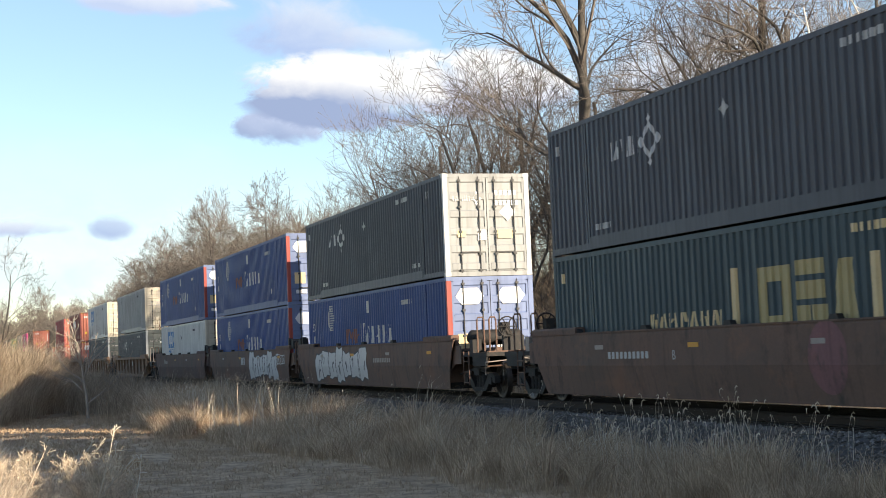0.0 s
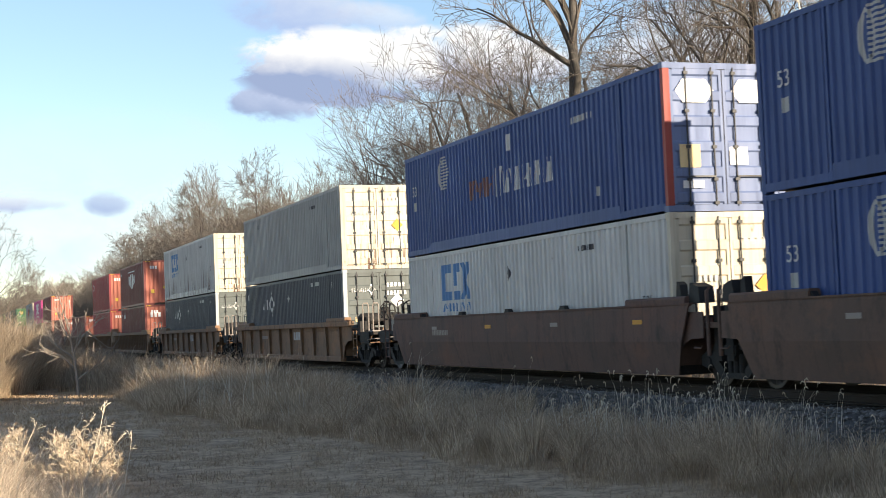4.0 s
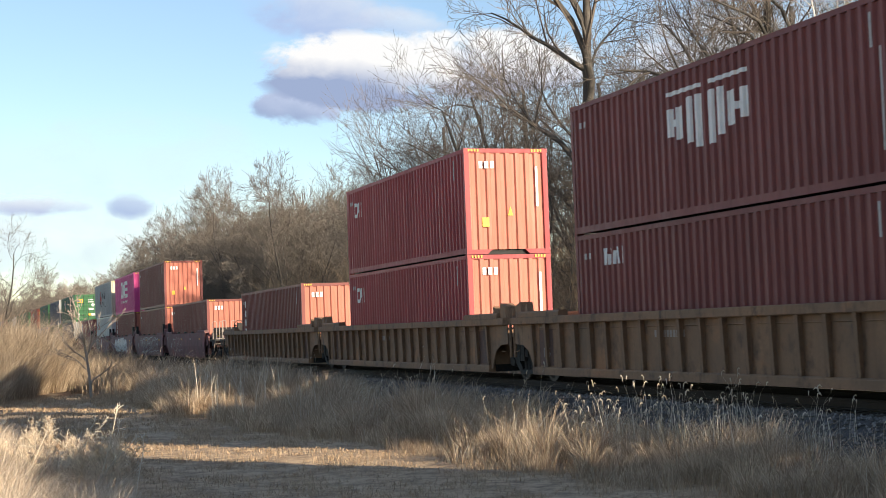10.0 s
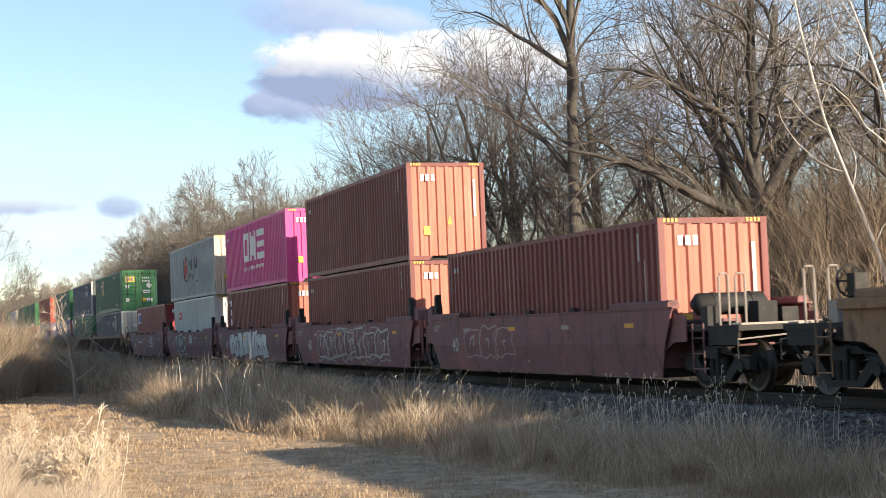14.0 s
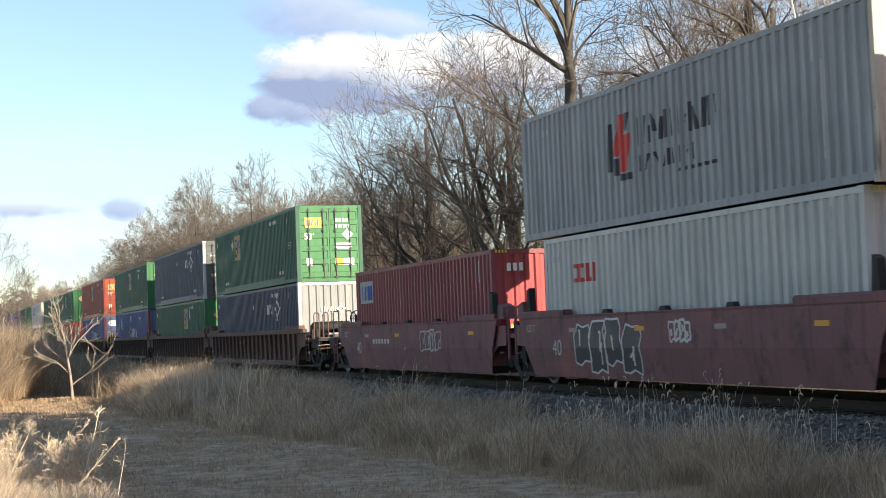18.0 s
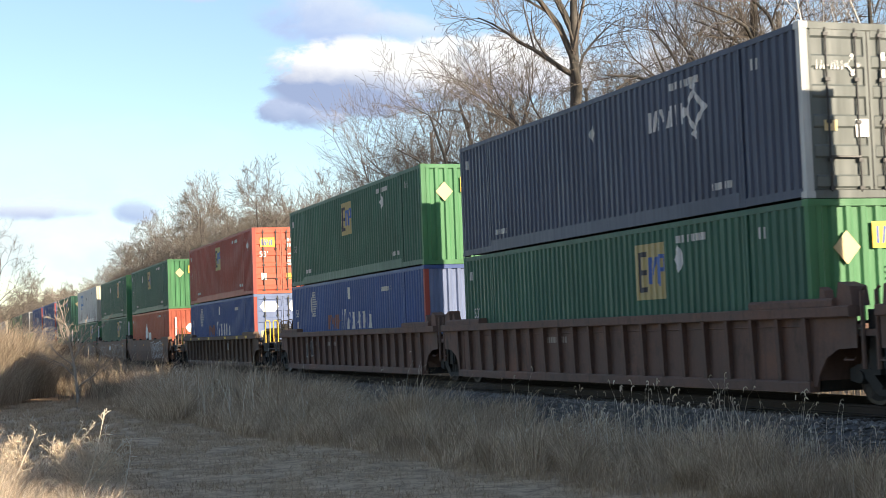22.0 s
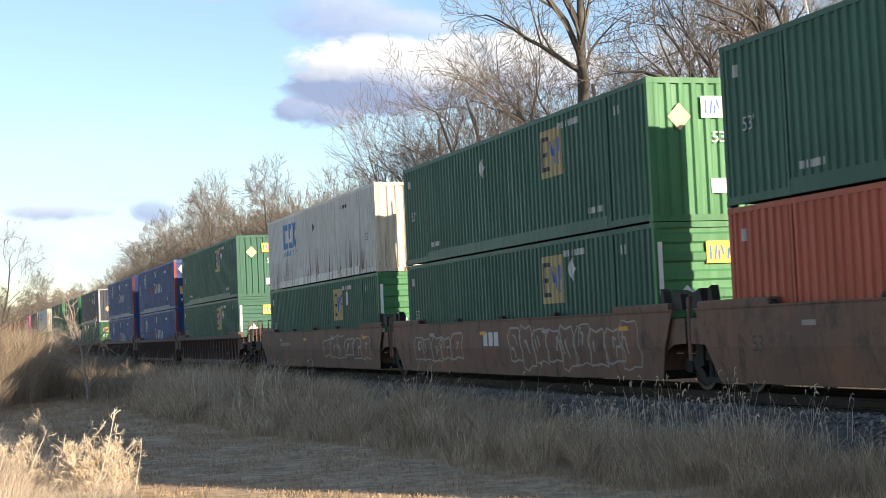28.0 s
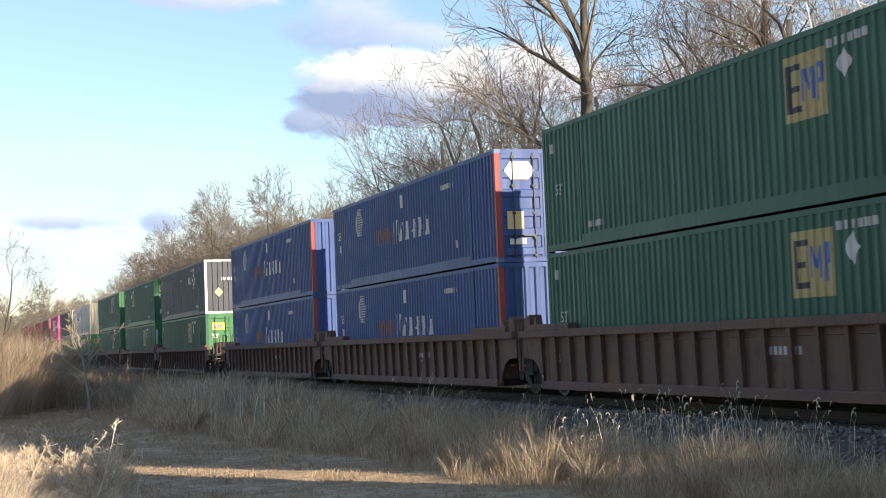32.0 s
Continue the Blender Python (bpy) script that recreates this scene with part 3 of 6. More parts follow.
    for x, y, k, s in ((25.5, 58, 2, 0.95), (28.5, 52, 0, 1.0), (31.5, 80, 2, 1.0), (26.0, 86, 0, 0.84), (30.0, 70, 1, 1.15), (29, 96, 1, 0.72), (32.5, 90, 0, 0.82),
                       (32, 45, 2, 1.1), (34, 36, 1, 1.1), (36, 62, 2, 1.05), (40, 42, 0, 1.05), (33, 58, 1, 0.9), (38, 52, 0, 0.95), (35, 74, 1, 0.9)):
        stand(rounds[k], x, y, turn=rng.uniform(0, 360), scale=s * rng.uniform(0.94, 1.06))
    for y in range(30, 100, 3):
        stand(slims[y % 2], rng.uniform(22.5, 33), y + rng.uniform(-1, 1), turn=rng.uniform(0, 360), scale=rng.uniform(0.6, 0.95), label="slim bare young tree in the undergrowth")
    for y in [*range(102, 182, 3), *range(182, 330, 4)]:
        for row in range(2):
            x = 24.5 + 9 * row + rng.uniform(-2, 3)
            stand(fars[rng.randrange(3)], x, y + rng.uniform(-2, 2), turn=rng.uniform(0, 360),
                  scale=rng.uniform(0.86, 1.0) * (0.94 if 114 <= y < 178 else 0.78) * (1.08 if y < 114 else 1), label="bare brown tree in the distant woods")
    far_wood = Mesh()
    for i in range(110):
        y = rng.uniform(330, 900)
        x = 24 + rng.uniform(0, 40) - 0.05 * (y - 330)
        src = fars[rng.randrange(3)][1]
        k, a = rng.uniform(0.85, 1.15) * K, rng.uniform(0, 6.28)
        ca, sa = math.cos(a) * k, math.sin(a) * k
        for p in list(src.polygons)[::3]:
            q = [src.vertices[j].co for j in p.vertices]
            m = len(far_wood.v)
            c = sum(q, Vector()) / len(q)
            q = [c + (e - c) * 1.7 for e in q]
            far_wood.v += [(x * K + ca * e.x - sa * e.y, y * K + sa * e.x + ca * e.y, GROUND + e.z * k) for e in q]
            far_wood.f.append(tuple(range(m, m + len(q))))
    tagged(part("far_woods", far_wood, far_twig), "distant bare brown woodland", "woods", kind="stuff")
    # trees on the near side of the line
    edge = tree_kind(71, bark, twig_mat, height=9.0, trunk_r=0.12, levels=4, counts=(10, 6, 5, 4), clear=0.15, spread=50, limb=0.42, up=0.5, stems=2)
    plant_tree(edge, 2.8, 100, turn=30, label="bare shrubby tree beside the path", group="")
    right = left * -1
    sap = tree_kind(77, sapling_bark, sapling_bark, height=4.7, trunk_r=0.075, levels=3, counts=(7, 4, 2), clear=0.42, spread=42, limb=0.36, up=0.6, fine=0.010, wave=0.3, thin=(0.5, 0.7),
                    limbs=((0.24, right * 1.0 + up * 0.75, 2.3, 0.040, up * -0.04), (0.34, left * 1.0 + up * 0.6, 1.9, 0.034, up * 0.05), (0.42, left * 0.7 + up, 2.0, 0.032), (0.47, right * 0.6 + up, 2.1, 0.034), (0.58, left * 0.5 + up, 1.6, 0.026)))
    plant_tree(sap, 5.85, 62.2, label="small bare sapling with pale bark by the path", category="sapling", group="", name="sapling")
    return rng


def thicket(name, rng, n, place, height, material, label, twigs=6, thick=0.012, far=1.0):
    """Tangled leafless brush, joined; far: by how much it stands back."""
    mb = Mesh()
    for _ in range(n):
        x, y = place(rng)
        h = height(x, y) * rng.uniform(0.55, 1.1) * far
        p = Vector((x * far, y * far, ground_height(x * far, y * far) - 0.05))
        d = Vector((rng.gauss(0, 0.22), rng.gauss(0, 0.22), 1)).normalized()
        k = thick * (0.5 + y / 60) * far
        mid = p + d * h * 0.55
        end = mid + (d + Vector((rng.gauss(0, 0.35), rng.gauss(0, 0.35), -0.1))).normalized() * h * 0.45
        mb.tube([p, mid, end], [k, k * 0.7, k * 0.25], 3, False)
        for _ in range(twigs):
            f = rng.uniform(0.25, 1)
            a = p.lerp(mid, f * 2) if f < 0.5 else mid.lerp(end, f * 2 - 1)
            e = a + (d * 0.6 + Vector((rng.gauss(0, 0.6), rng.gauss(0, 0.6), rng.gauss(0.2, 0.35)))) * h * rng.uniform(0.12, 0.3)
            mb.tube([a, e], [k * 0.5, k * 0.2], 3, False)
    return tagged(part(name, mb, material), label, "brush", kind="stuff")


def blades(name, xy, h, width, bend, material, label, rs, category="grass", lean=None):
    """Many bent blades in one mesh: root, middle and tip."""
    n = len(xy)
    z0 = np.array([max(ground_height(x, y), bed_height(x)) for x, y in xy]) - 0.02
    a, c = rs.uniform(0, 6.283, n), rs.uniform(0, 6.283, n)
    if lean is None:
        amt = rs.normal(0, 1, n) * bend * h
        lean = np.stack([np.cos(a) * amt, np.sin(a) * amt], 1)
    size = np.hypot(lean[:, 0], lean[:, 1])
    w = width * rs.uniform(0.6, 1.3, n)
    wx, wy = np.cos(c) * w / 2, np.sin(c) * w / 2
    lx, ly = lean[:, 0], lean[:, 1]
    v = np.empty((n, 7, 3))
    for i, (f, g, k) in enumerate(((0, 0, 1), (0.45, 0.22, 0.85), (0.8, 0.62, 0.55))):
        for j, sgn in ((0, -1), (1, 1)):
            v[:, 2 * i + j, 0] = xy[:, 0] + lx * g + sgn * wx * k
            v[:, 2 * i + j, 1] = xy[:, 1] + ly * g + sgn * wy * k
            v[:, 2 * i + j, 2] = z0 + h * f
    v[:, 6, 0], v[:, 6, 1], v[:, 6, 2] = xy[:, 0] + lx * 1.15, xy[:, 1] + ly * 1.15, z0 + h * (1 - 0.15 * size / h)
    faces = np.array([[0, 1, 3], [0, 3, 2], [2, 3, 5], [2, 5, 4], [4, 5, 6]])
    loops = (faces[None] + 7 * np.arange(n)[:, None, None]).reshape(-1)
    me = bpy.data.meshes.new(name)
    me.vertices.add(7 * n)
    me.vertices.foreach_set("co", v.reshape(-1))
    me.loops.add(len(loops))
    me.loops.foreach_set("vertex_index", loops.astype(np.int32))
    me.polygons.add(5 * n)
    me.polygons.foreach_set("loop_start", np.arange(0, len(loops), 3, dtype=np.int32))
    me.update(calc_edges=True)
    me.materials.append(material)
    return tagged(new(name, me), label, category, kind="stuff"), v


def scatter(rs, n, x0, x1, y0, y1, keep, near=1.0):
    """Places in a stretch of the plan, denser at small y."""
    u = rs.uniform(0, 1, n) ** near
    pts = np.stack([rs.uniform(x0, x1, n), y0 + (y1 - y0) * u], 1)
    return pts[[keep(x, y) for x, y in pts]]


def plumes(name, roots, tops, rs, label):
    """Feathery seed heads that nod at the ends of stalks."""
    mb = Mesh()
    for (x, y), t in zip(roots, tops):
        a, l = rs.normal(-0.2, 1.3), rs.uniform(0.05, 0.12)
        d = Vector((math.cos(a) * 0.6, math.sin(a) * 0.6, 0.45 * rs.uniform(0, 1)))
        p = Vector(t)
        pts = [p - Vector((0, 0, 0.02)), p + d * l * 0.2 + Vector((0, 0, l * 0.5)), p + d * l * 0.75 + Vector((0, 0, l * 0.55)), p + d * l * 1.2 + Vector((0, 0, l * 0.15))]
        mb.tube(pts, [0.003, 0.008, 0.012, 0.003], 4, False)
    return tagged(part(name, mb, plume), label, "grass", kind="stuff")


def tufts(name, rs, centres, per, radius, height, width, material, label, splay=0.55, wind=(0.10, -0.05)):
    """Bunches of blades that fan out from their roots."""
    n = len(centres)
    c = np.repeat(centres, per, axis=0)
    h = np.repeat(height * rs.uniform(0.7, 1.15, n), per) * rs.uniform(0.35, 1.1, n * per)
    a, r = rs.uniform(0, 6.283, n * per), np.sqrt(rs.uniform(0, 1, n * per))
    off = np.stack([np.cos(a) * r, np.sin(a) * r], 1)
    rad = np.repeat(np.broadcast_to(radius, n), per)
    xy = c + off * rad[:, None]
    lean = off * (splay * h)[:, None] * rs.uniform(0.3, 1.3, (n * per, 1)) + np.array(wind) * h[:, None] + rs.normal(0, 0.36, (n * per, 2)) * h[:, None]
    wd = np.repeat(np.broadcast_to(width, n), per)
    return blades(name, xy, h, wd, 0.0, material, label, rs, lean=lean)


def build_grass():
    rs = np.random.RandomState(4)
    clump = lambda x, y: noise.noise((x * 0.7, y * 0.4, 7))

    def verge(x, y):
        return path_edge(y) + 0.3 * clump(x * 2, y * 2) < x < 12.3 - 0.9 * smooth(22, 15, y) + 0.6 * clump(x, y) and rs.uniform() < (0.52 - 0.35 * smooth(11.0, 12.4, x)) + 1.7 * clump(x * 1.4, y * 1.4)

    def tall(x, y):
        top = np.interp(y, (14, 17, 20, 25, 35, 45, 55, 62, 75), (0.50, 0.60, 0.74, 0.82, 0.90, 1.10, 1.28, 1.25, 1.15))
        rise = 0.42 + 0.58 * min(1, max(0, (x - path_edge(y)) / 1.4))
        return max(0.16, top * rise * (0.92 + 0.95 * clump(x * 0.9, y * 1.1) + 0.45 * clump(x * 3, y * 3)) * (1 - 0.45 * smooth(10.8, 12.2, x)))
    ct = scatter(rs, 10000, 5.0, 12.6, 13, 76, verge, 1.5)
    tufts("tall_grass", rs, ct, 26, 0.10 + 0.003 * ct[:, 1], np.array([tall(x, y) for x, y in ct]), 0.004 + 0.00022 * ct[:, 1], straw, "tall tufts of dry straw-coloured grass beside the ballast", 0.9)
    ct = scatter(rs, 1500, 6.0, 12.4, 15, 62, lambda x, y: path_edge(y) + 0.5 < x < 12.2 and clump(x * 1.9 + 30, y * 2.4) > 0.05, 1.25)
    h = np.array([tall(x, y) * 1.08 for x, y in ct])
    tufts("tussocks", rs, ct, 110, 0.10 + 0.001 * ct[:, 1], h, 0.0045 + 0.00018 * ct[:, 1], straw, "flaring pale tussocks of dry grass in the verge", 1.15, (0.12, -0.04))
    # stands of taller reed grass with nodding heads
    stands = ((10.4, 20.9, 0.75, 1.45), (10.9, 21.6, 0.7, 1.3), (9.9, 21.8, 0.6, 1.2), (11.3, 20.2, 0.7, 1.15), (12.2, 21.2, 0.5, 1.1), (9.75, 33.9, 0.5, 1.25), (10.1, 34.4, 0.5, 1.1),
              (8.2, 50.5, 0.9, 1.4), (8.8, 52.0, 0.9, 1.5), (8.0, 53.5, 0.9, 1.4), (9.6, 54.5, 0.9, 1.6), (8.6, 35.8, 0.4, 1.3), (12.0, 18.6, 0.5, 1.0))
    roots = np.concatenate([np.stack([rs.normal(x, r * 0.5, int(46 * r)), rs.normal(y, r * 0.6, int(46 * r))], 1) for x, y, r, _ in stands])
    tops = np.concatenate([h * rs.uniform(0.45, 0.98, int(46 * r)) for _, _, r, h in stands])
    _, v = blades("reed_grass", roots, tops, 0.006 + 0.0002 * roots[:, 1], 0.26, plume, "taller pale reed grass with nodding heads", rs)
    plumes("reed_heads", roots, v[:, 6], rs, "nodding feathery heads on reed grass")
    xy = scatter(rs, 28000, 5.0, 12.2, 15, 66, lambda x, y: path_edge(y) - 0.2 < x < 11.9, 1.5)
    blades("matted_grass", xy, rs.uniform(0.08, 0.34, len(xy)), 0.004 + 0.0003 * xy[:, 1], 0.7, turf, "matted dry grass at the foot of the verge", rs)
    xy = scatter(rs, 3000, 7.0, 12.5, 13.5, 52, lambda x, y: x > path_edge(y) + 0.8 and rs.uniform() < 0.2 + 2.0 * clump(x, y + 40), 1.3)
    h = rs.uniform(0.85, 1.35, len(xy)) * np.array([0.22 + 0.95 * tall(x, y) for x, y in xy])
    _, v = blades("grass_stalks", xy, h, 0.004 + 0.0002 * xy[:, 1], 0.32, plume, "pale dry grass stalks with seed heads", rs)
    plumes("seed_heads", xy[::5], v[::5, 6], rs, "feathery pale seed heads on dry grass")
    xy = scatter(rs, 120000, 1.6, 9.6, 14.5, 66, lambda x, y: left_edge(y) - 0.3 < x < path_edge(y) + 0.6 and rs.uniform() < 0.42 + 1.2 * noise.noise((x * 1.1, y * 0.8, 2)) + 0.5 * noise.noise((x * 3, y * 3, 4)), 1.6)
    blades("mown_grass", xy, rs.uniform(0.03, 0.10, len(xy)), 0.005 + 0.0004 * xy[:, 1], 0.8, turf, "short bleached mown grass on the path", rs)
    xy = scatter(rs, 120, 7.2, 9.8, 38, 58, lambda x, y: clump(x * 2, y * 1.5) > -0.15)
    blades("dry_canes", xy, rs.uniform(1.0, 1.9, len(xy)), 0.018, 0.28, plume, "thick pale dry canes standing in the verge", rs)
    # weeds on the near side of the path
    ct = scatter(rs, 3600, -2.0, 4.6, 13, 62, lambda x, y: x < left_edge(y) - 0.8 * smooth(25, 30, y) + 0.3 * clump(x * 3, y * 3) and x > -1.2, 1.5)
    h = np.array([max(0.15, 0.30 + 0.45 * clump(x * 1.3, y) + 0.35 * min(1, max(0, (left_edge(y) - x) / 1.8))) for x, y in ct])
    tufts("path_weeds", rs, ct, 34, 0.14 + 0.004 * ct[:, 1], h, 0.0026 + 0.00014 * ct[:, 1], weed, "matted dry weeds beside the path", 0.95)
    # tall tan brush where the path bends away
    def bank(x, y):
        return x < 2.2 + 2.9 * min(1, max(0, (y - 62) / 9)) - 0.5 * max(0, (y - 92) / 9) + 0.5 * clump(x, y)
    ct = scatter(rs, 2400, -2.6, 5.8, 60, 110, bank)
    h = np.array([max(0.8, 1.3 + 2.5 * min(1, max(0, (y - 62) / 10)) * math.sqrt(min(1, max(0.05, (6.0 - x) / 2.6))) + 0.8 * clump(x, y)) for x, y in ct])
    tufts("tall_reeds", rs, ct, 44, 0.4, h, 0.015, reed, "dense bank of tall tan reeds by the path", 0.8)
    ct = scatter(rs, 3400, 5.0, 11.6, 64, 150, lambda x, y: x > 6.1 + 1.0 * (y < 72) + 0.3 * clump(x, y) and rs.uniform() < 0.6 + clump(x, y))
    h = np.array([max(0.4, 1.0 + 0.8 * clump(x, y) + 0.5 * min(1, (y - 64) / 26)) for x, y in ct])
    tufts("rough_grass", rs, ct, 20, 0.35, h, 0.028, reed, "rough brown grass and weeds along the line", 0.6)
    rng = random.Random(21)
    thicket("scrub", rng, 1500, lambda r: (r.uniform(6.0, 11.4), r.uniform(66, 150)), lambda x, y: 1.6 + 0.7 * noise.noise((x * 0.6, y * 0.2, 5)), thicket_mat, "leafless brown scrub along the line", 5, 0.008)
    thicket("far_scrub", rng, 900, lambda r: (r.uniform(-6, 11.2), r.uniform(105, 300)), lambda x, y: 2.9 + 1.0 * noise.noise((x * 0.4, y * 0.1, 5)), thicket_mat, "leafless brown scrub in the distance", 6, 0.008)
    thicket("undergrowth", rng, 6000, lambda r: (20.5 + 14 * r.random() ** 1.3, r.uniform(22, 150)),
            lambda x, y: 3.9 + 1.6 * noise.noise((x * 0.3, y * 0.12, 1)) + 0.32 * (x - 20), thicket_mat, "tangled brown undergrowth beneath the bare trees", 9, 0.008, WOODS)
    thicket("deep_undergrowth", rng, 2600, lambda r: (28.0 + 22 * r.random(), r.uniform(28, 220)),
            lambda x, y: 5.2 + 2.2 * noise.noise((x * 0.2, y * 0.1, 9)), thicket_mat, "dense brown brush deep in the woods", 10, 0.013, WOODS)
    ct = scatter(rs, 3600, 27, 52, 28, 200, lambda x, y: True, 1.3)
    h = np.array([max(2.0, 4.6 + 1.4 * (y < 80) + 1.6 * (y < 64) + 2.4 * noise.noise((x * 0.2, y * 0.1, 2)) + 0.05 * (x - 30)) for x, y in ct])
    tufts("woodland_brush", rs, ct * WOODS, 34, 1.1 * WOODS, h * WOODS, (0.014 + 0.00030 * ct[:, 1]) * WOODS, brush, "dense tangled saplings filling the woods", 0.7, (0, 0))
    ct = scatter(rs, 2800, 52, 120, 30, 620, lambda x, y: True)
    h = np.array([max(4, 8.5 + 3.0 * noise.noise((x * 0.08, y * 0.05, 2)) + 0.02 * (x - 50)) for x, y in ct])
    tufts("far_brush", rs, ct * WOODS, 30, 2.6 * WOODS, h * WOODS, 0.10 * WOODS, brush, "dense bare woods behind the trees", 0.55, (0, 0))
    # dry branching weeds and leaning stalks near the path
    bushy = [tree_kind(200 + i, stalk, stalk, height=1.0, trunk_r=0.006, levels=3, counts=(9, 5, 3), clear=0.3, spread=36, limb=0.34, up=0.5, stems=6, fine=0.0042, open_tilt=(0.1, 0.5)) for i in range(4)]
    slant = [tree_kind(210 + i, plume, plume, height=1.5, trunk_r=0.010, levels=2, counts=(5, 3), clear=0.45, spread=40, limb=0.2, up=0.15, lean=(0.75 - 0.3 * i, 0.1), fine=0.005) for i in range(2)]
    for i, (x, y, s) in enumerate(((2.65, 22.9, 1.15), (2.95, 23.6, 1.0), (2.3, 23.3, 1.2), (2.75, 24.6, 1.0), (1.6, 23.9, 1.2), (1.2, 26.2, 1.3), (3.1, 27.4, 0.8), (2.0, 30.0, 0.9), (2.6, 36.0, 0.9), (2.9, 44.0, 0.9))):
        plant_tree(bushy[i % 4], x - 0.25 * (x < 4), y, scale=0.9 * s, turn=40 * i, label="dry branching weed gone to seed beside the path", category="weed", group="dry weeds", fine="stuff", name="dry_weed")
    for i, (x, y, s) in enumerate(((1.7, 21.5, 1.0), (2.0, 22.4, 1.15), (1.3, 23.5, 1.2), (2.3, 23.6, 0.9), (1.6, 25.5, 1.1), (2.5, 21.2, 0.8), (0.9, 22.5, 1.2))):
        plant_tree(slant[i % 2], x, y, scale=s, turn=13 * i - 30, label="long pale dry stalk leaning over the path", category="weed", group="dry weeds", fine="stuff", name="dry_stalk")


# ---- containers ----
CREST = (0.0, 0.34, 0.48, 0.86, 1.0)


def corrugation(y, pitch, depth):
    """How far the panel lies inwards at y: crest, slope, valley, slope."""
    u = (y / pitch) % 1.0
    if u < CREST[1]:
        return 0.0
    if u < CREST[2]:
        return depth * (u - CREST[1]) / (CREST[2] - CREST[1])
    if u < CREST[3]:
        return depth
    return depth * (1 - (u - CREST[3]) / (1 - CREST[3]))


def breaks(a, b, pitch):
    k0, k1 = int(math.floor(a / pitch)) - 1, int(math.ceil(b / pitch)) + 1
    return [a] + sorted(y for k in range(k0, k1 + 1) for y in ((k + c) * pitch for c in CREST[:4]) if a + 1e-4 < y < b - 1e-4) + [b]


def corrugated(axis, at, out, a, b, z0, z1, pitch, depth):
    """A folded panel. axis 1: runs along y at x = at; axis 0: runs along x at y = at. out: -1 or 1."""
    mb, ys = Mesh(), breaks(a, b, pitch)
    pts = []
    for y in ys:
        o = at - out * corrugation(y, pitch, depth)
        pts += [(o, y, z0), (o, y, z1)] if axis else [(y, o, z0), (y, o, z1)]
    return mb.add(pts, [(2 * i, 2 * i + 2, 2 * i + 3, 2 * i + 1) for i in range(len(ys) - 1)])


def clip(poly, a, b):
    for lim, sgn in ((a, 1), (b, -1)):
        res = []
        for i, p in enumerate(poly):
            q = poly[i - 1]
            ip, iq = sgn * (p[0] - lim) >= 0, sgn * (q[0] - lim) >= 0
            if ip != iq:
                t = (lim - q[0]) / (p[0] - q[0])
                res.append((lim, q[1] + t * (p[1] - q[1])))
            if ip:
                res.append(p)
        poly = res
        if len(poly) < 3:
            return []
    return poly


def rect(u0, u1, w0, w1, slant=0.0):
    return [(u0, w0), (u1, w0), (u1 + slant, w1), (u0 + slant, w1)]


def oval(u, w, a, b, n=14):
    return [(u + a * math.cos(6.2832 * i / n), w + b * math.sin(6.2832 * i / n)) for i in range(n)]


def ring_of(outer, inner):
    n = len(outer)
    return [[outer[i], outer[(i + 1) % n], inner[(i + 1) % n], inner[i]] for i in range(n)]


def frame_of(u0, u1, w0, w1, t):
    return [rect(u0, u0 + t, w0, w1), rect(u1 - t, u1, w0, w1), rect(u0 + t, u1 - t, w0, w0 + t), rect(u0 + t, u1 - t, w1 - t, w1)]


def bars(u, w, n, width, height, gap=0.35):
    """A row of n plain upright bars from u, in place of small writing."""
    p = width / n
    return [rect(u + i * p, u + (i + 1 - gap) * p, w, w + height) for i in range(n)]


def strokes(u, w, n, width, height, t=0.07):
    """A row of plain slanting and upright bars, two to a step, in place of a painted name."""
    p, res = width / (2 * n), []
    for i in range(2 * n):
        a = u + i * p
        lean = (0.0, 0.45, 0.0, -0.45, 0.3, 0.0, -0.3)[i % 7] * p
        top = (1.0, 1.0, 0.62, 1.0, 0.8, 1.0)[i % 6]
        foot = (0.0, 0.0, 0.0, 0.35, 0.0)[i % 5]
        res.append(rect(a, a + min(t, 0.6 * p), w + foot * height, w + top * height, lean))
    return res


def lattice(c, z, a, b, t):
    """A standing diamond of four bars round an open middle, with a small diamond at each corner."""
    ring = [(c - a, z), (c, z - b), (c + a, z), (c, z + b)]
    inner = [(c - a + t, z), (c, z - b + t), (c + a - t, z), (c, z + b - t)]
    res = [[ring[i], ring[(i + 1) % 4], inner[(i + 1) % 4], inner[i]] for i in range(4)]
    return res + [diamond(x, y, t * 0.9, t * 0.9) for x, y in ring]


def diamond(u, w, a, b):
    return [(u - a, w), (u, w - b), (u + a, w), (u, w + b)]


BRACKET = Mesh().box(-0.045, 0.045, -0.02, 0.02, -0.03, 0.03).data("rod_bracket", rod_dark)


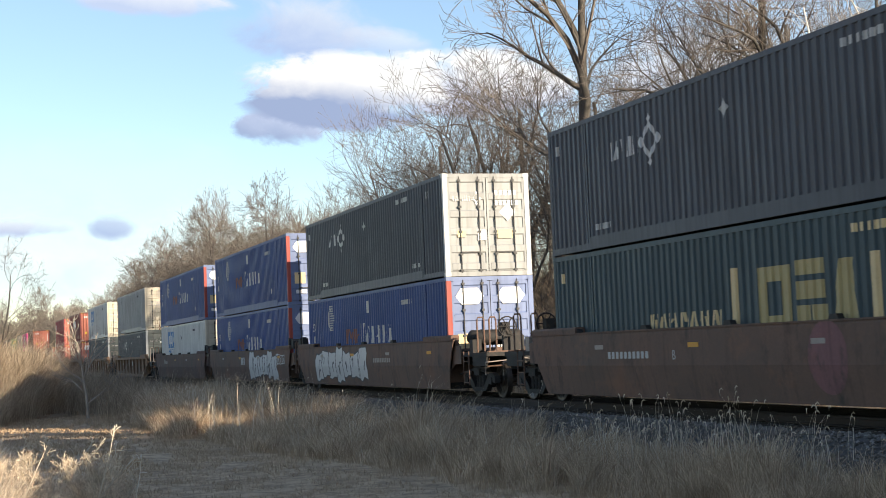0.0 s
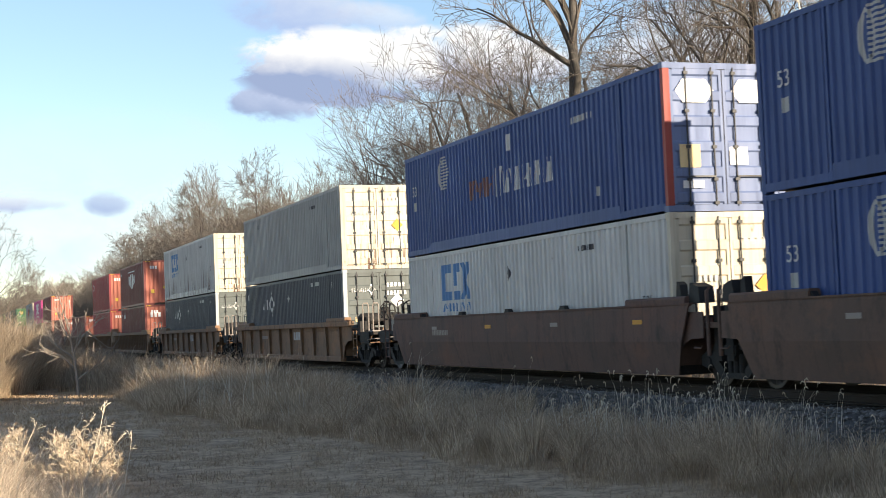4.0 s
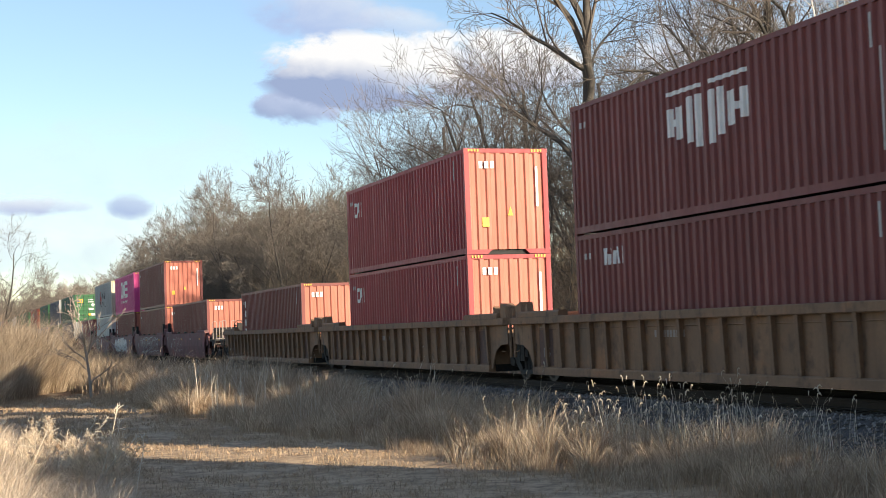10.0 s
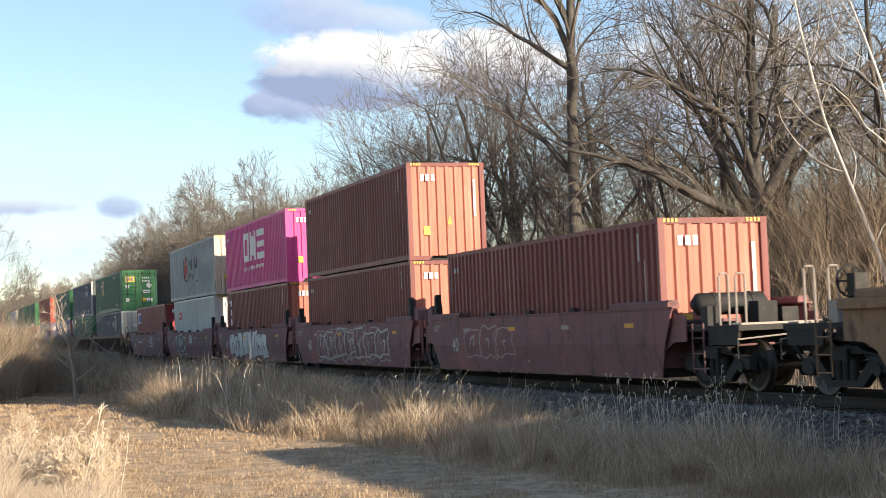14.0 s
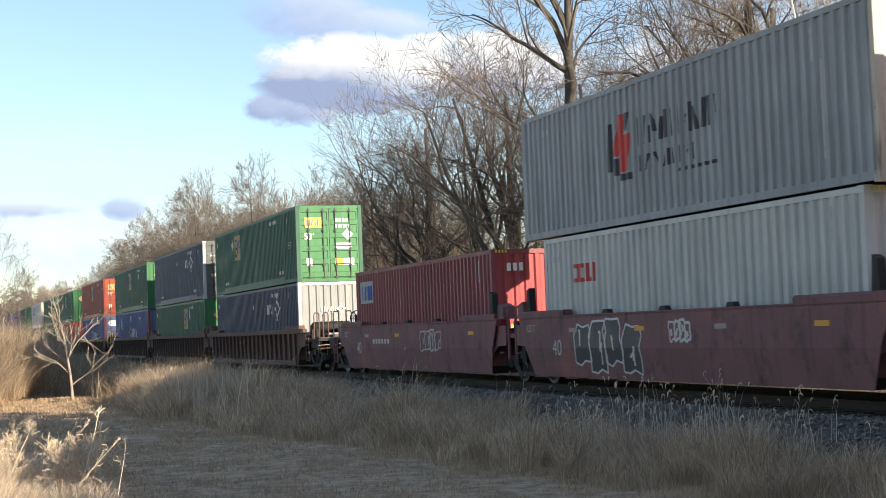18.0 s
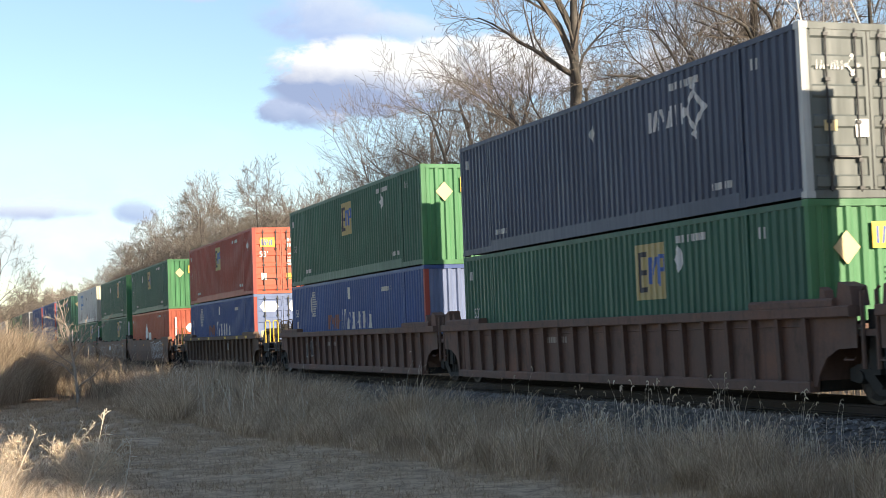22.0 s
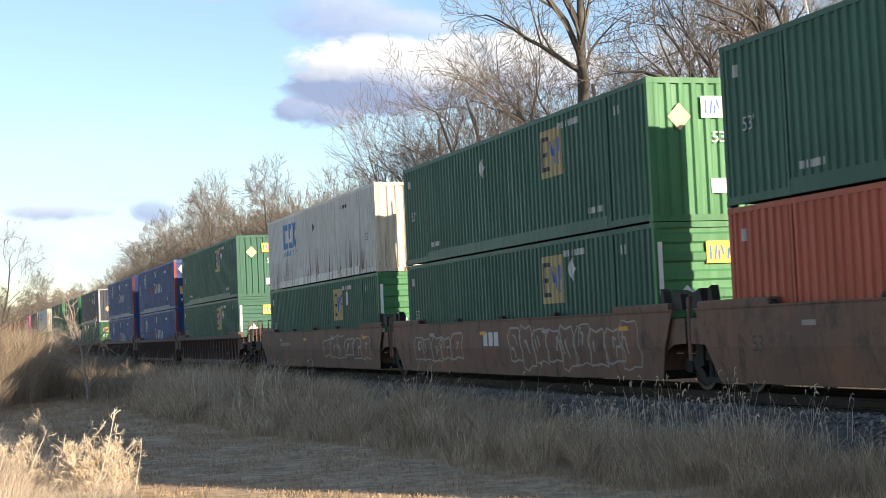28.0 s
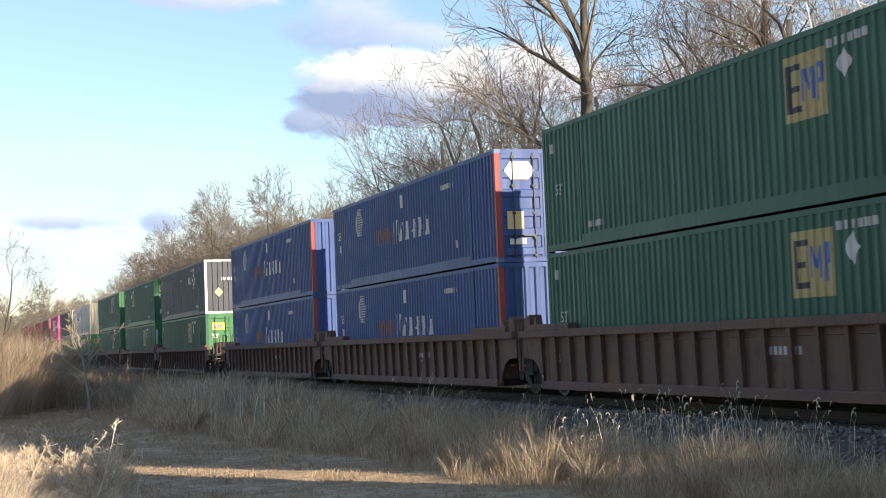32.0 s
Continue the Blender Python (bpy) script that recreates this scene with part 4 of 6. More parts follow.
class Box:
    """One freight container; y runs from its front end (low) to its rear, its near side faces low x, its base is z = 0."""

    def __init__(self, length, width, height, hue, end, end_hue, label, frame_hue=None, long=True, trim=None):
        self.L, self.W, self.H, self.long = length, width, height, long
        self.pitch, self.depth = (0.245, 0.036) if long else (0.278, 0.048)
        self.ob = thing("container", label, "container", "stacked freight containers")
        L, W, H, h2 = length, width, height, length / 2
        body, endm = PAINT[hue], PAINT[end_hue]
        frame = PAINT[frame_hue] if frame_hue else body
        low = 0.17
        for sgn in (-1, 1):
            x = sgn * W / 2
            part("side_panel", corrugated(1, x - sgn * 0.004, sgn, -h2 + 0.1, h2 - 0.1, low, H - 0.1, self.pitch, self.depth), body, self.ob)
            part("top_rail", Mesh().box(min(x, x - sgn * 0.06), max(x, x - sgn * 0.06), -h2 + 0.11, h2 - 0.11, H - 0.11, H - 0.012), body, self.ob)
            part("bottom_rail", Mesh().box(min(x + sgn * 0.001, x - sgn * 0.06), max(x + sgn * 0.001, x - sgn * 0.06), -h2 + 0.11, h2 - 0.11, 0.03, low), body, self.ob)
            if long:
                part("deep_rail", Mesh().box(min(x + sgn * 0.006, x - sgn * 0.05), max(x + sgn * 0.006, x - sgn * 0.05), -6.0, 6.0, 0.035, 0.30), body, self.ob)
                for y in (-6.1, 6.1):
                    mb = Mesh().box(min(x + sgn * 0.003, x - sgn * 0.06), max(x + sgn * 0.003, x - sgn * 0.06), y - 0.085, y - 0.025, 0.02, H - 0.01)
                    mb.box(min(x + sgn * 0.003, x - sgn * 0.06), max(x + sgn * 0.003, x - sgn * 0.06), y + 0.025, y + 0.085, 0.02, H - 0.01)
                    part("lifting_post", mb, body, self.ob)
                    part("post_slot", Mesh().box(min(x - sgn * 0.02, x - sgn * 0.05), max(x - sgn * 0.02, x - sgn * 0.05), y - 0.025, y + 0.025, 0.05, H - 0.05), rubber, self.ob)
            for y in (-h2, h2):
                ya, yb = (y, y + 0.12) if y < 0 else (y - 0.12, y)
                part("corner_post", Mesh().box(min(x, x - sgn * 0.14), max(x, x - sgn * 0.14), ya + 0.003, yb, 0.1, H - 0.1), PAINT[trim] if trim and y < 0 and sgn < 0 else (frame if y < 0 else body), self.ob)
                for z in (0, H - 0.115):
                    part("corner_casting", Mesh().box(min(x + sgn * 0.005, x - sgn * 0.16), max(x + sgn * 0.005, x - sgn * 0.16), min(ya, yb) - (0.004 if y < 0 else 0), yb + 0.05 * (y < 0) + (0.004 if y > 0 else 0), z, z + 0.115), frame if y < 0 else body, self.ob)
        part("roof", Mesh().bar_y([(-W / 2 + 0.05, H - 0.05), (W / 2 - 0.05, H - 0.05), (W / 2 - 0.1, H - 0.02), (0, H - 0.004), (-W / 2 + 0.1, H - 0.02)], -h2 + 0.05, h2 - 0.05), body, self.ob)
        part("floor", Mesh().box(-W / 2 + 0.07, W / 2 - 0.07, -h2 + 0.1, h2 - 0.1, 0.05, 0.15), rubber, self.ob)
        part("end_wall", corrugated(0, h2 - 0.03, 1, -W / 2 + 0.12, W / 2 - 0.12, 0.1, H - 0.1, 0.26, 0.03), body, self.ob)
        part("header", Mesh().box(-W / 2 + 0.14, W / 2 - 0.14, -h2 + 0.004, -h2 + 0.09, H - 0.12, H - 0.005), endm if end == "door" else frame, self.ob)
        if long:
            part("sill", Mesh().box(-W / 2 + 0.14, W / 2 - 0.14, -h2 + 0.004, -h2 + 0.09, 0.0, 0.13), endm if end == "door" else frame, self.ob)
        else:
            for sgn in (-1, 1):
                out = [(sgn * (W / 2 - 0.14), 0.0), (sgn * 0.62, 0.0), (sgn * 0.48, 0.13), (sgn * (W / 2 - 0.14), 0.13)]
                part("sill", Mesh().bar_y(out[::-sgn], -h2 + 0.004, -h2 + 0.09), frame, self.ob)
            # black plate stands in for the shade inside the open recess
            part("tunnel_shade", Mesh().box(-0.6, 0.6, -h2 + 0.10, -h2 + 0.14, 0.0, 0.13), rubber, self.ob)
        self.end = end
        {"door": self.doors, "wall": self.fold, "bars": self.ribbed}[end](endm)

    def fold(self, m):
        W, h2, H = self.W, self.L / 2, self.H
        part("end_wall", corrugated(0, -h2 + 0.012, -1, -W / 2 + 0.14, W / 2 - 0.14, 0.13, H - 0.12, 0.285, 0.045), m, self.ob)

    def ribbed(self, m):
        W, h2, H = self.W, self.L / 2, self.H
        wall = part("end_wall", Mesh().box(-W / 2 + 0.14, W / 2 - 0.14, -h2 + 0.05, -h2 + 0.08, 0.13, H - 0.12), m, self.ob)
        for i in range(7):
            z = 0.2 + i * (H - 0.5) / 6.4
            part("wall_rib", Mesh().slab_x([(-h2 + 0.055, z), (-h2 + 0.01, z + 0.05), (-h2 + 0.01, z + 0.19), (-h2 + 0.055, z + 0.24)], -W / 2 + 0.15, W / 2 - 0.15), m, wall)

    def doors(self, m):
        W, h2, H = self.W, self.L / 2, self.H
        for sgn in (-1, 1):
            x0, x1 = (-W / 2 + 0.145, -0.012) if sgn < 0 else (0.012, W / 2 - 0.145)
            mb = Mesh().box(x0, x1, -h2 + 0.045, -h2 + 0.08, 0.14, H - 0.13)
            door = part("door", mb, m, self.ob)
            for xa in (x0, x1 - 0.06):
                part("door_stile", Mesh().box(xa, xa + 0.06, -h2 + 0.02, -h2 + 0.045, 0.14, H - 0.13), m, door)
            for i in range(6):
                z = 0.15 + i * (H - 0.42) / 5
                part("door_rib", Mesh().slab_x([(-h2 + 0.05, z), (-h2 + 0.014, z + 0.04), (-h2 + 0.014, z + 0.20), (-h2 + 0.05, z + 0.24)], x0 + 0.062, x1 - 0.062), m, door)
            part("gasket", Mesh().box(x1 - 0.004 if sgn < 0 else x0 - 0.03, x1 + 0.03 if sgn < 0 else x0 + 0.004, -h2 + 0.03, -h2 + 0.045, 0.14, H - 0.13), rubber, door)
            for fx in (0.30, 0.80):
                x = x0 + (x1 - x0) * (fx if sgn < 0 else 1 - fx)
                part("lock_rod", Mesh().tube([(x, -h2 + 0.004, 0.10), (x, -h2 + 0.004, H - 0.09)], [0.018, 0.018], 7), rod_dark, door)
                for z in (0.16, 0.62, 1.25, 1.95, H - 0.2):
                    part("rod_bracket", BRACKET, None, door).location = (x, -h2, z)
                s = 1 if fx < 0.5 else -1
                part("door_handle", Mesh().box(min(x, x + s * sgn * -0.36), max(x, x + s * sgn * -0.36), -h2 - 0.026, -h2 - 0.008, 0.66, 0.69), rod_dark, door)

    def side(self, name, material, polys, label="", flat=False):
        """Marks on the near side: outlines in (u to the right from the middle, height). Painted into the folds."""
        mb, seen = Mesh(), {}
        x = -self.W / 2 - 0.001
        for p in polys:
            p = [(-u, z) for u, z in p]
            lo, hi = min(q[0] for q in p), max(q[0] for q in p)
            cuts = [lo, hi] if flat else breaks(lo, hi, self.pitch)
            for a, b in zip(cuts[:-1], cuts[1:]):
                c = clip(p, a, b)
                if len(c) >= 3:
                    ids = []
                    for y, z in c:
                        key = (round(y, 4), round(z, 4))
                        if key not in seen:
                            seen[key] = len(mb.v)
                            mb.v.append((x + (0 if flat else corrugation(min(max(y, a + 1e-5), b - 1e-5), self.pitch, self.depth)), y, z))
                        if seen[key] not in ids:
                            ids.append(seen[key])
                    if len(ids) >= 3:
                        mb.f.append(tuple(ids))
        return tagged(part(name, mb, material, self.ob, label), kind="stuff" if len(polys) > 1 else "")

    def face(self, name, material, polys, label="", out=0.0):
        """Marks on the front end: outlines in (x, height)."""
        mb = Mesh()
        y = -self.L / 2 - (0.003 if self.end != "door" else -0.014) - out
        for p in polys:
            mb.add([(u, y, z) for u, z in p], [tuple(range(len(p)))])
        return tagged(part(name, mb, material, self.ob, label), kind="stuff" if len(polys) > 1 else "")

    def text(self, body, size, u, w, material, where="side"):
        key = (body, size)
        if key not in WORDS:
            WORDS[key] = word(body, size)
        me = WORDS[key].copy()
        me.materials.clear()
        me.materials.append(material)
        o = part("marking", me, None, self.ob)
        if where == "side":
            o.matrix_basis = Matrix(((0, 0, -1, -self.W / 2 - 0.008), (-1, 0, 0, -u), (0, 1, 0, w), (0, 0, 0, 1)))
        else:
            o.matrix_basis = Matrix(((1, 0, 0, u), (0, 0, -1, -self.L / 2 - (0.012 if self.end != "door" else -0.006)), (0, 1, 0, w), (0, 0, 0, 1)))
        return o


WORDS = {}


def small_marks(b, m, top=True):
    """Little stencilled lines near the posts, as plain bars."""
    H = b.H
    polys = bars(-7.65, H - 0.62, 1, 0.12, 0.22, 0) + bars(3.6, H - 0.42, 6, 1.15, 0.14) + bars(-5.7, 0.42, 5, 0.8, 0.13) + bars(5.0, 0.42, 5, 0.75, 0.13) + bars(6.55, H - 0.55, 2, 0.2, 0.2)
    b.side("stencil", m, polys, "small white stencilled marks")


def deco_lattice(b, flip=1):
    """Grey boxes with a white block name and a lattice emblem near the nose."""
    H, w = b.H, mark["silver"]
    u = -4.85 if flip > 0 else 2.7
    b.side("nameplate", w, strokes(u, H - 1.10, 4, 1.45, 0.40), "white stroked lettering shapes")
    b.side("emblem", w, lattice(u + 1.80, H - 0.90, 0.36, 0.44, 0.13), "white lattice emblem")
    b.side("diamond", mark["grey"], [diamond(-0.1 * flip, H - 0.75, 0.15, 0.2)])
    small_marks(b, mark["grey"])
    if b.end == "door":
        b.face("nameplate", mark["white"], strokes(-1.0, H - 0.78, 4, 0.55, 0.15, 0.03) + lattice(-0.3, H - 0.70, 0.13, 0.15, 0.05) + bars(0.25, H - 0.62, 5, 0.7, 0.14) + bars(0.25, H - 0.9, 6, 0.75, 0.14))
        b.face("placard", mark["sand"], [rect(0.3, 0.75, 1.05, 1.3), rect(-0.9, -0.65, 1.1, 1.28)], out=0.004)
        b.face("seal", mark["white"], [diamond(0.62, H - 1.1, 0.24, 0.25), rect(-0.3, -0.05, 1.0, 1.3)], out=0.004)
    elif b.end == "wall":
        b.face("nameplate", mark["white"], strokes(-0.4, H - 1.12, 4, 0.6, 0.17, 0.03) + lattice(0.36, H - 1.03, 0.15, 0.17, 0.05))
        b.face("diamond", mark["sand"], [diamond(-0.55, 1.15, 0.24, 0.26)], "yellow diamond placard", 0.004)


def deco_square(b, u=-3.9, face=True, plain=False, du=1.15):
    """Green or red boxes with a yellow square emblem."""
    H = b.H
    b.side("emblem", mark["ochre"], [rect(u - 0.62, u + 0.62, H - 1.45, H - 0.35)], "yellow square emblem")
    x = b.side("emblem_stroke", mark["dark"], [rect(u - 0.52, u - 0.40, H - 1.30, H - 0.50), rect(u - 0.40, u - 0.12, H - 1.30, H - 1.20), rect(u - 0.40, u - 0.16, H - 0.96, H - 0.86), rect(u - 0.40, u - 0.12, H - 0.60, H - 0.50)])
    x.location.x -= 0.003
    x = b.side("emblem_chevron", mark["blue"], [rect(u - 0.06, u + 0.02, H - 1.15, H - 0.62), rect(u + 0.02, u + 0.08, H - 0.62, H - 0.70), rect(u + 0.10, u + 0.16, H - 0.98, H - 0.62, -0.10), rect(u + 0.10, u + 0.16, H - 0.98, H - 0.62, 0.10),
                                                rect(u + 0.24, u + 0.31, H - 1.15, H - 0.62), rect(u + 0.36, u + 0.43, H - 1.2, H - 0.58), rect(u + 0.43, u + 0.55, H - 0.66, H - 0.58), rect(u + 0.43, u + 0.55, H - 0.92, H - 0.84), rect(u + 0.50, u + 0.56, H - 0.9, H - 0.6)])
    x.location.x -= 0.003
    b.side("diamond", mark["silver"], [diamond(u + du, H - 0.72, 0.2, 0.27)], "white diamond decal")
    small_marks(b, mark["grey"])
    b.text("53'", 0.36, 7.0 if u < 0 else -7.2, 1.45 if b.end == "door" else H - 1.5, mark["grey"])
    if not face:
        return
    w, y = mark["white"], mark["yellow"]
    if b.end == "door":
        b.face("emblem", y, [rect(-0.95, -0.3, H - 0.85, H - 0.45)], "yellow emblem panel", 0.004)
        b.face("emblem_stroke", mark["blue"], strokes(-0.88, H - 0.78, 3, 0.5, 0.26, 0.045)[::-1], out=0.008)
        b.text("53'", 0.34, -0.8, H - 1.18, w, "front")
        b.face("stencil", w, bars(0.25, H - 0.62, 4, 0.55, 0.13) + bars(0.25, H - 0.85, 6, 0.6, 0.13) + [rect(0.25, 0.85, H - 1.52, H - 1.43), rect(0.25, 0.85, H - 1.66, H - 1.57)], out=0.004)
        b.face("placard", y, [rect(0.2, 0.5, 0.62, 0.88)], out=0.004)
        b.face("label", w, [rect(0.52, 0.95, 0.62, 0.88), rect(-0.92, -0.7, 0.6, 0.9), diamond(0.72, H - 1.1, 0.22, 0.23)], out=0.004)
    elif b.end == "bars":
        b.face("emblem", y, [rect(-0.15, 0.55, H - 0.85, H - 0.4)], "yellow emblem panel", 0.004)
        b.face("emblem_stroke", mark["blue"], strokes(-0.08, H - 0.77, 3, 0.58, 0.28, 0.045)[::-1], out=0.008)
        b.face("diamond", w, [diamond(-0.62, 1.35, 0.28, 0.28)], "white diamond placard", 0.004)
        b.face("stencil", w, bars(-1.24, 0.6, 1, 0.1, 1.9, 0) + bars(1.14, 1.0, 1, 0.06, 1.5, 0), out=0.01)
        b.text("53'", 0.30, 0.2, 0.95, w, "front")
    else:
        b.face("emblem", y if not plain else w, [rect(-0.1, 0.65, H - 0.82, H - 0.38)], "emblem panel", 0.004)
        b.face("emblem_stroke", mark["blue"], strokes(-0.02, H - 0.74, 3, 0.6, 0.28, 0.045)[::-1], out=0.008)
        b.text("53'", 0.32, 0.3, H - 1.22, w, "front")
        b.face("diamond", mark["sand"], [diamond(-0.6, H - 0.8, 0.26, 0.28)], "weathered diamond placard", 0.004)
        b.face("label", w, [rect(0.05, 0.5, 0.55, 0.85)] + bars(1.02, 0.4, 1, 0.08, 1.3, 0), out=0.004)


def deco_sphere(b):
    """Blue boxes with a striped sphere and tall white lettering shapes."""
    H = b.H
    b.side("sphere", mark["grey"], [p for i in range(11) for p in [rect(-4.92 + 0.0, -4.92 + 0.42 * math.sqrt(max(0.05, 1 - ((i - 5) / 5.6) ** 2)) + 0.12, H - 1.2 + 0.085 * i, H - 1.155 + 0.085 * i)]] + ring_of(oval(-4.98, H - 0.78, 0.20, 0.44), oval(-4.95, H - 0.78, 0.13, 0.36)), "white striped sphere emblem")
    big = mark["silver"]
    b.side("lettering", big, strokes(-0.95, H - 1.76, 1, 0.5, 0.72, 0.13) + strokes(-0.45, H - 1.72, 9, 3.2, 0.56, 0.10), "tall white lettering shapes")
    b.side("faint_lettering", mark["dimred"], strokes(-2.75, H - 1.70, 5, 1.75, 0.5, 0.09), "faded red-brown lettering shapes")
    b.side("notice", mark["silver"], [rect(-0.15, 0.2, H - 0.72, H - 0.32)], "white notice")
    b.side("stencil", mark["grey"], bars(3.7, H - 0.6, 6, 1.2, 0.14) + bars(-7.35, H - 1.6, 1, 0.22, 0.25, 0) + bars(4.9, 0.6, 1, 0.18, 0.2, 0))
    b.text("53", 0.40, -7.25, H - 1.05, mark["silver"])
    if b.end == "door":
        for x in (-0.62, 0.62):
            b.face("hexagon", mark["white"], [[(x - 0.42, H - 0.55), (x - 0.25, H - 0.78), (x + 0.25, H - 0.78), (x + 0.42, H - 0.55), (x + 0.25, H - 0.32), (x - 0.25, H - 0.32)]], "white hexagon sign", 0.004)
        b.face("notice", mark["sand"], [rect(-1.0, -0.55, 0.85, 1.3)], "weathered notice", 0.004)
        b.face("notice", mark["white"], [rect(0.1, 0.5, 0.9, 1.25), rect(-0.95, -0.5, 0.45, 0.6)], "white notice", 0.004)
    else:
        b.text("53", 0.46, 0.35, 1.55, mark["white"], "front")
        b.face("notice", mark["white"], [rect(0.05, 0.6, 0.85, 1.2)], "white notice", 0.004)


def deco_block(b, u=-4.1, hue="azure"):
    """White boxes with a bold blue block emblem near the rear."""
    H, m = b.H, mark[hue]
    blocks = [(-0.95, -0.65, 1.15, 0.40, 0), (-0.65, -0.25, 0.58, 0.40, 0), (-0.65, -0.25, 1.15, 0.97, 0), (-0.18, 0.22, 0.58, 0.40, 0), (-0.18, 0.04, 0.86, 0.58, 0), (-0.18, 0.22, 1.15, 0.97, 0), (0.30, 0.52, 1.15, 0.40, 0.34), (0.62, 0.84, 1.15, 0.40, -0.30)]
    b.side("emblem", m, [rect(u + 1.25 * a, u + 1.25 * c, H + 0.16 - 1.3 * lo, H + 0.16 - 1.3 * hi, 1.25 * k) for a, c, lo, hi, k in blocks], "bold blue block emblem")
    b.side("lettering", m, strokes(u - 1.2, H - 1.64, 9, 2.3, 0.22, 0.05), "blue lettering shapes")
    b.side("stencil", mark["dark"], bars(3.8, H - 0.5, 6, 0.9, 0.12) + [diamond(-0.3, H - 0.8, 0.13, 0.2)] + bars(-0.8, 0.5, 3, 0.3, 0.12))
    b.text("53'", 0.34, 7.0, 1.2, mark["dark"])
    if b.end == "door":
        b.face("stencil", mark["grey"], bars(0.3, H - 0.65, 4, 0.6, 0.14) + bars(-0.85, 1.55, 5, 0.6, 0.12) + bars(-0.85, 1.3, 5, 0.7, 0.1), out=0.004)
        b.face("placard", mark["amber"], [diamond(0.75, 1.45, 0.22, 0.22)], "faded orange placard", 0.004)
    else:
        b.face("stencil", mark["grey"], bars(-0.7, 0.9, 1, 0.1, 1.4, 0) + bars(0.0, H - 0.7, 3, 0.9, 0.3), out=0.004)


def deco_iso(b, hue="white", kind=""):
    """Shipping boxes of forty feet."""
    H, m = b.H, mark[hue]
    if kind == "shield":
        up = [(-1.55, 0.75, 1.30), (-1.12, 0.75, 1.38), (-0.78, 0.62, 1.50), (-0.36, 0.62, 1.62), (0.06, 0.62, 1.62), (0.48, 0.62, 1.50), (0.84, 0.75, 1.38), (1.27, 0.75, 1.30)]
        b.side("emblem", m, [rect(x, x + 0.26, H - lo, H - hi) for x, hi, lo in up] + [rect(-1.29, -1.12, H - 1.12, H - 0.98), rect(1.10, 1.27, H - 1.12, H - 0.98), rect(-1.5, -0.1, H - 0.5, H - 0.42), rect(0.1, 1.5, H - 0.5, H - 0.42)], "white shield emblem of upright bars")
    if kind == "big":
        b.side("emblem", m, frame_of(-2.0, -0.95, H - 1.7, H - 0.45, 0.27) + [rect(-0.72, -0.44, H - 1.7, H - 0.45), rect(-0.40, 0.02, H - 1.5, H - 0.65), rect(0.06, 0.34, H - 1.7, H - 0.45)] + [rect(0.65, 2.0, H - 1.7, H - 1.42), rect(0.65, 2.0, H - 1.2, H - 0.95), rect(0.65, 2.0, H - 0.73, H - 0.45)], "very large white block emblem")
        b.side("lettering", m, strokes(-2.0, H - 2.12, 18, 4.0, 0.2, 0.05))
    if kind == "name":
        b.side("emblem", mark["dark"], strokes(-1.0, H - 1.35, 7, 3.3, 0.55, 0.11) + strokes(-0.9, H - 1.88, 5, 2.3, 0.32, 0.07) + bars(0.6, H - 2.05, 6, 1.6, 0.07), "dark block lettering shapes")
        b.side("emblem_cross", mark["red"], [rect(-2.05, -1.75, H - 1.45, H - 0.62, 0.22), rect(-1.78, -1.42, H - 1.80, H - 1.05, 0.10)], "red slanting bars of an emblem")
        b.side("emblem_shadow", mark["dark"], [rect(-2.35, -2.18, H - 1.75, H - 0.75, 0.12), rect(-2.1, -1.85, H - 1.85, H - 1.5, 0.08), rect(-1.55, -1.40, H - 0.98, H - 0.62, 0.05), rect(-1.75, -1.30, H - 1.98, H - 1.84)])
    if kind == "ticks":
        b.side("lettering", m, strokes(-4.7, H - 0.72, 4, 1.0, 0.36, 0.08), "block lettering shapes")
    if kind == "corner":
        b.side("emblem", m, [rect(-5.25, -5.13, H - 1.0, H - 0.5), rect(-5.13, -4.85, H - 0.62, H - 0.5), rect(-5.13, -4.9, H - 1.0, H - 0.88), rect(-4.85, -4.75, H - 1.0, H - 0.5, 0.14), rect(-4.62, -4.52, H - 1.0, H - 0.5), rect(-4.42, -4.33, H - 1.0, H - 0.5)], "small white emblem")
    if kind == "column":
        b.side("lettering", m, [p for i in range(5) for p in (rect(-5.32, -5.25, H - 0.68 - 0.42 * i, H - 0.40 - 0.42 * i), rect(-5.25, -5.05, H - (0.48, 0.68, 0.58, 0.48, 0.68)[i] - 0.42 * i, H - (0.40, 0.60, 0.50, 0.40, 0.60)[i] - 0.42 * i))], "white letters down the edge")
    if kind == "plate":
        b.side("nameplate", mark["grey"], [rect(-5.6, -4.2, H - 1.05, H - 0.35)], "pale nameplate")
        x = b.side("nameplate_stroke", mark["blue"], bars(-5.5, H - 0.95, 4, 1.2, 0.45, 0.3))
        x.location.x -= 0.003
    b.side("stencil", mark["grey"], bars(5.15, H - 0.8, 1, 0.1, 0.55, 0) + bars(5.35, 0.5, 1, 0.1, 1.6, 0) + bars(-5.75, H - 0.55, 4, 0.5, 0.13))
    b.face("stencil", mark["white"], bars(0.85, H - 0.5 - 1.1, 1, 0.07, 1.1, 0) + bars(-0.8, H - 0.55, 3, 0.5, 0.2), out=0.004)
    b.face("label", mark["yellow"], [rect(-0.75, -0.55, 0.75, 1.0), [(0.0, 1.05), (0.16, 1.05), (0.08, 1.3)]], out=0.004)
    b.face("edge_stripe", mark["yellow"], bars(-1.1, H - 0.09, 4, 0.35, 0.07, 0.5) + bars(0.75, H - 0.09, 4, 0.35, 0.07, 0.5), out=0.012)


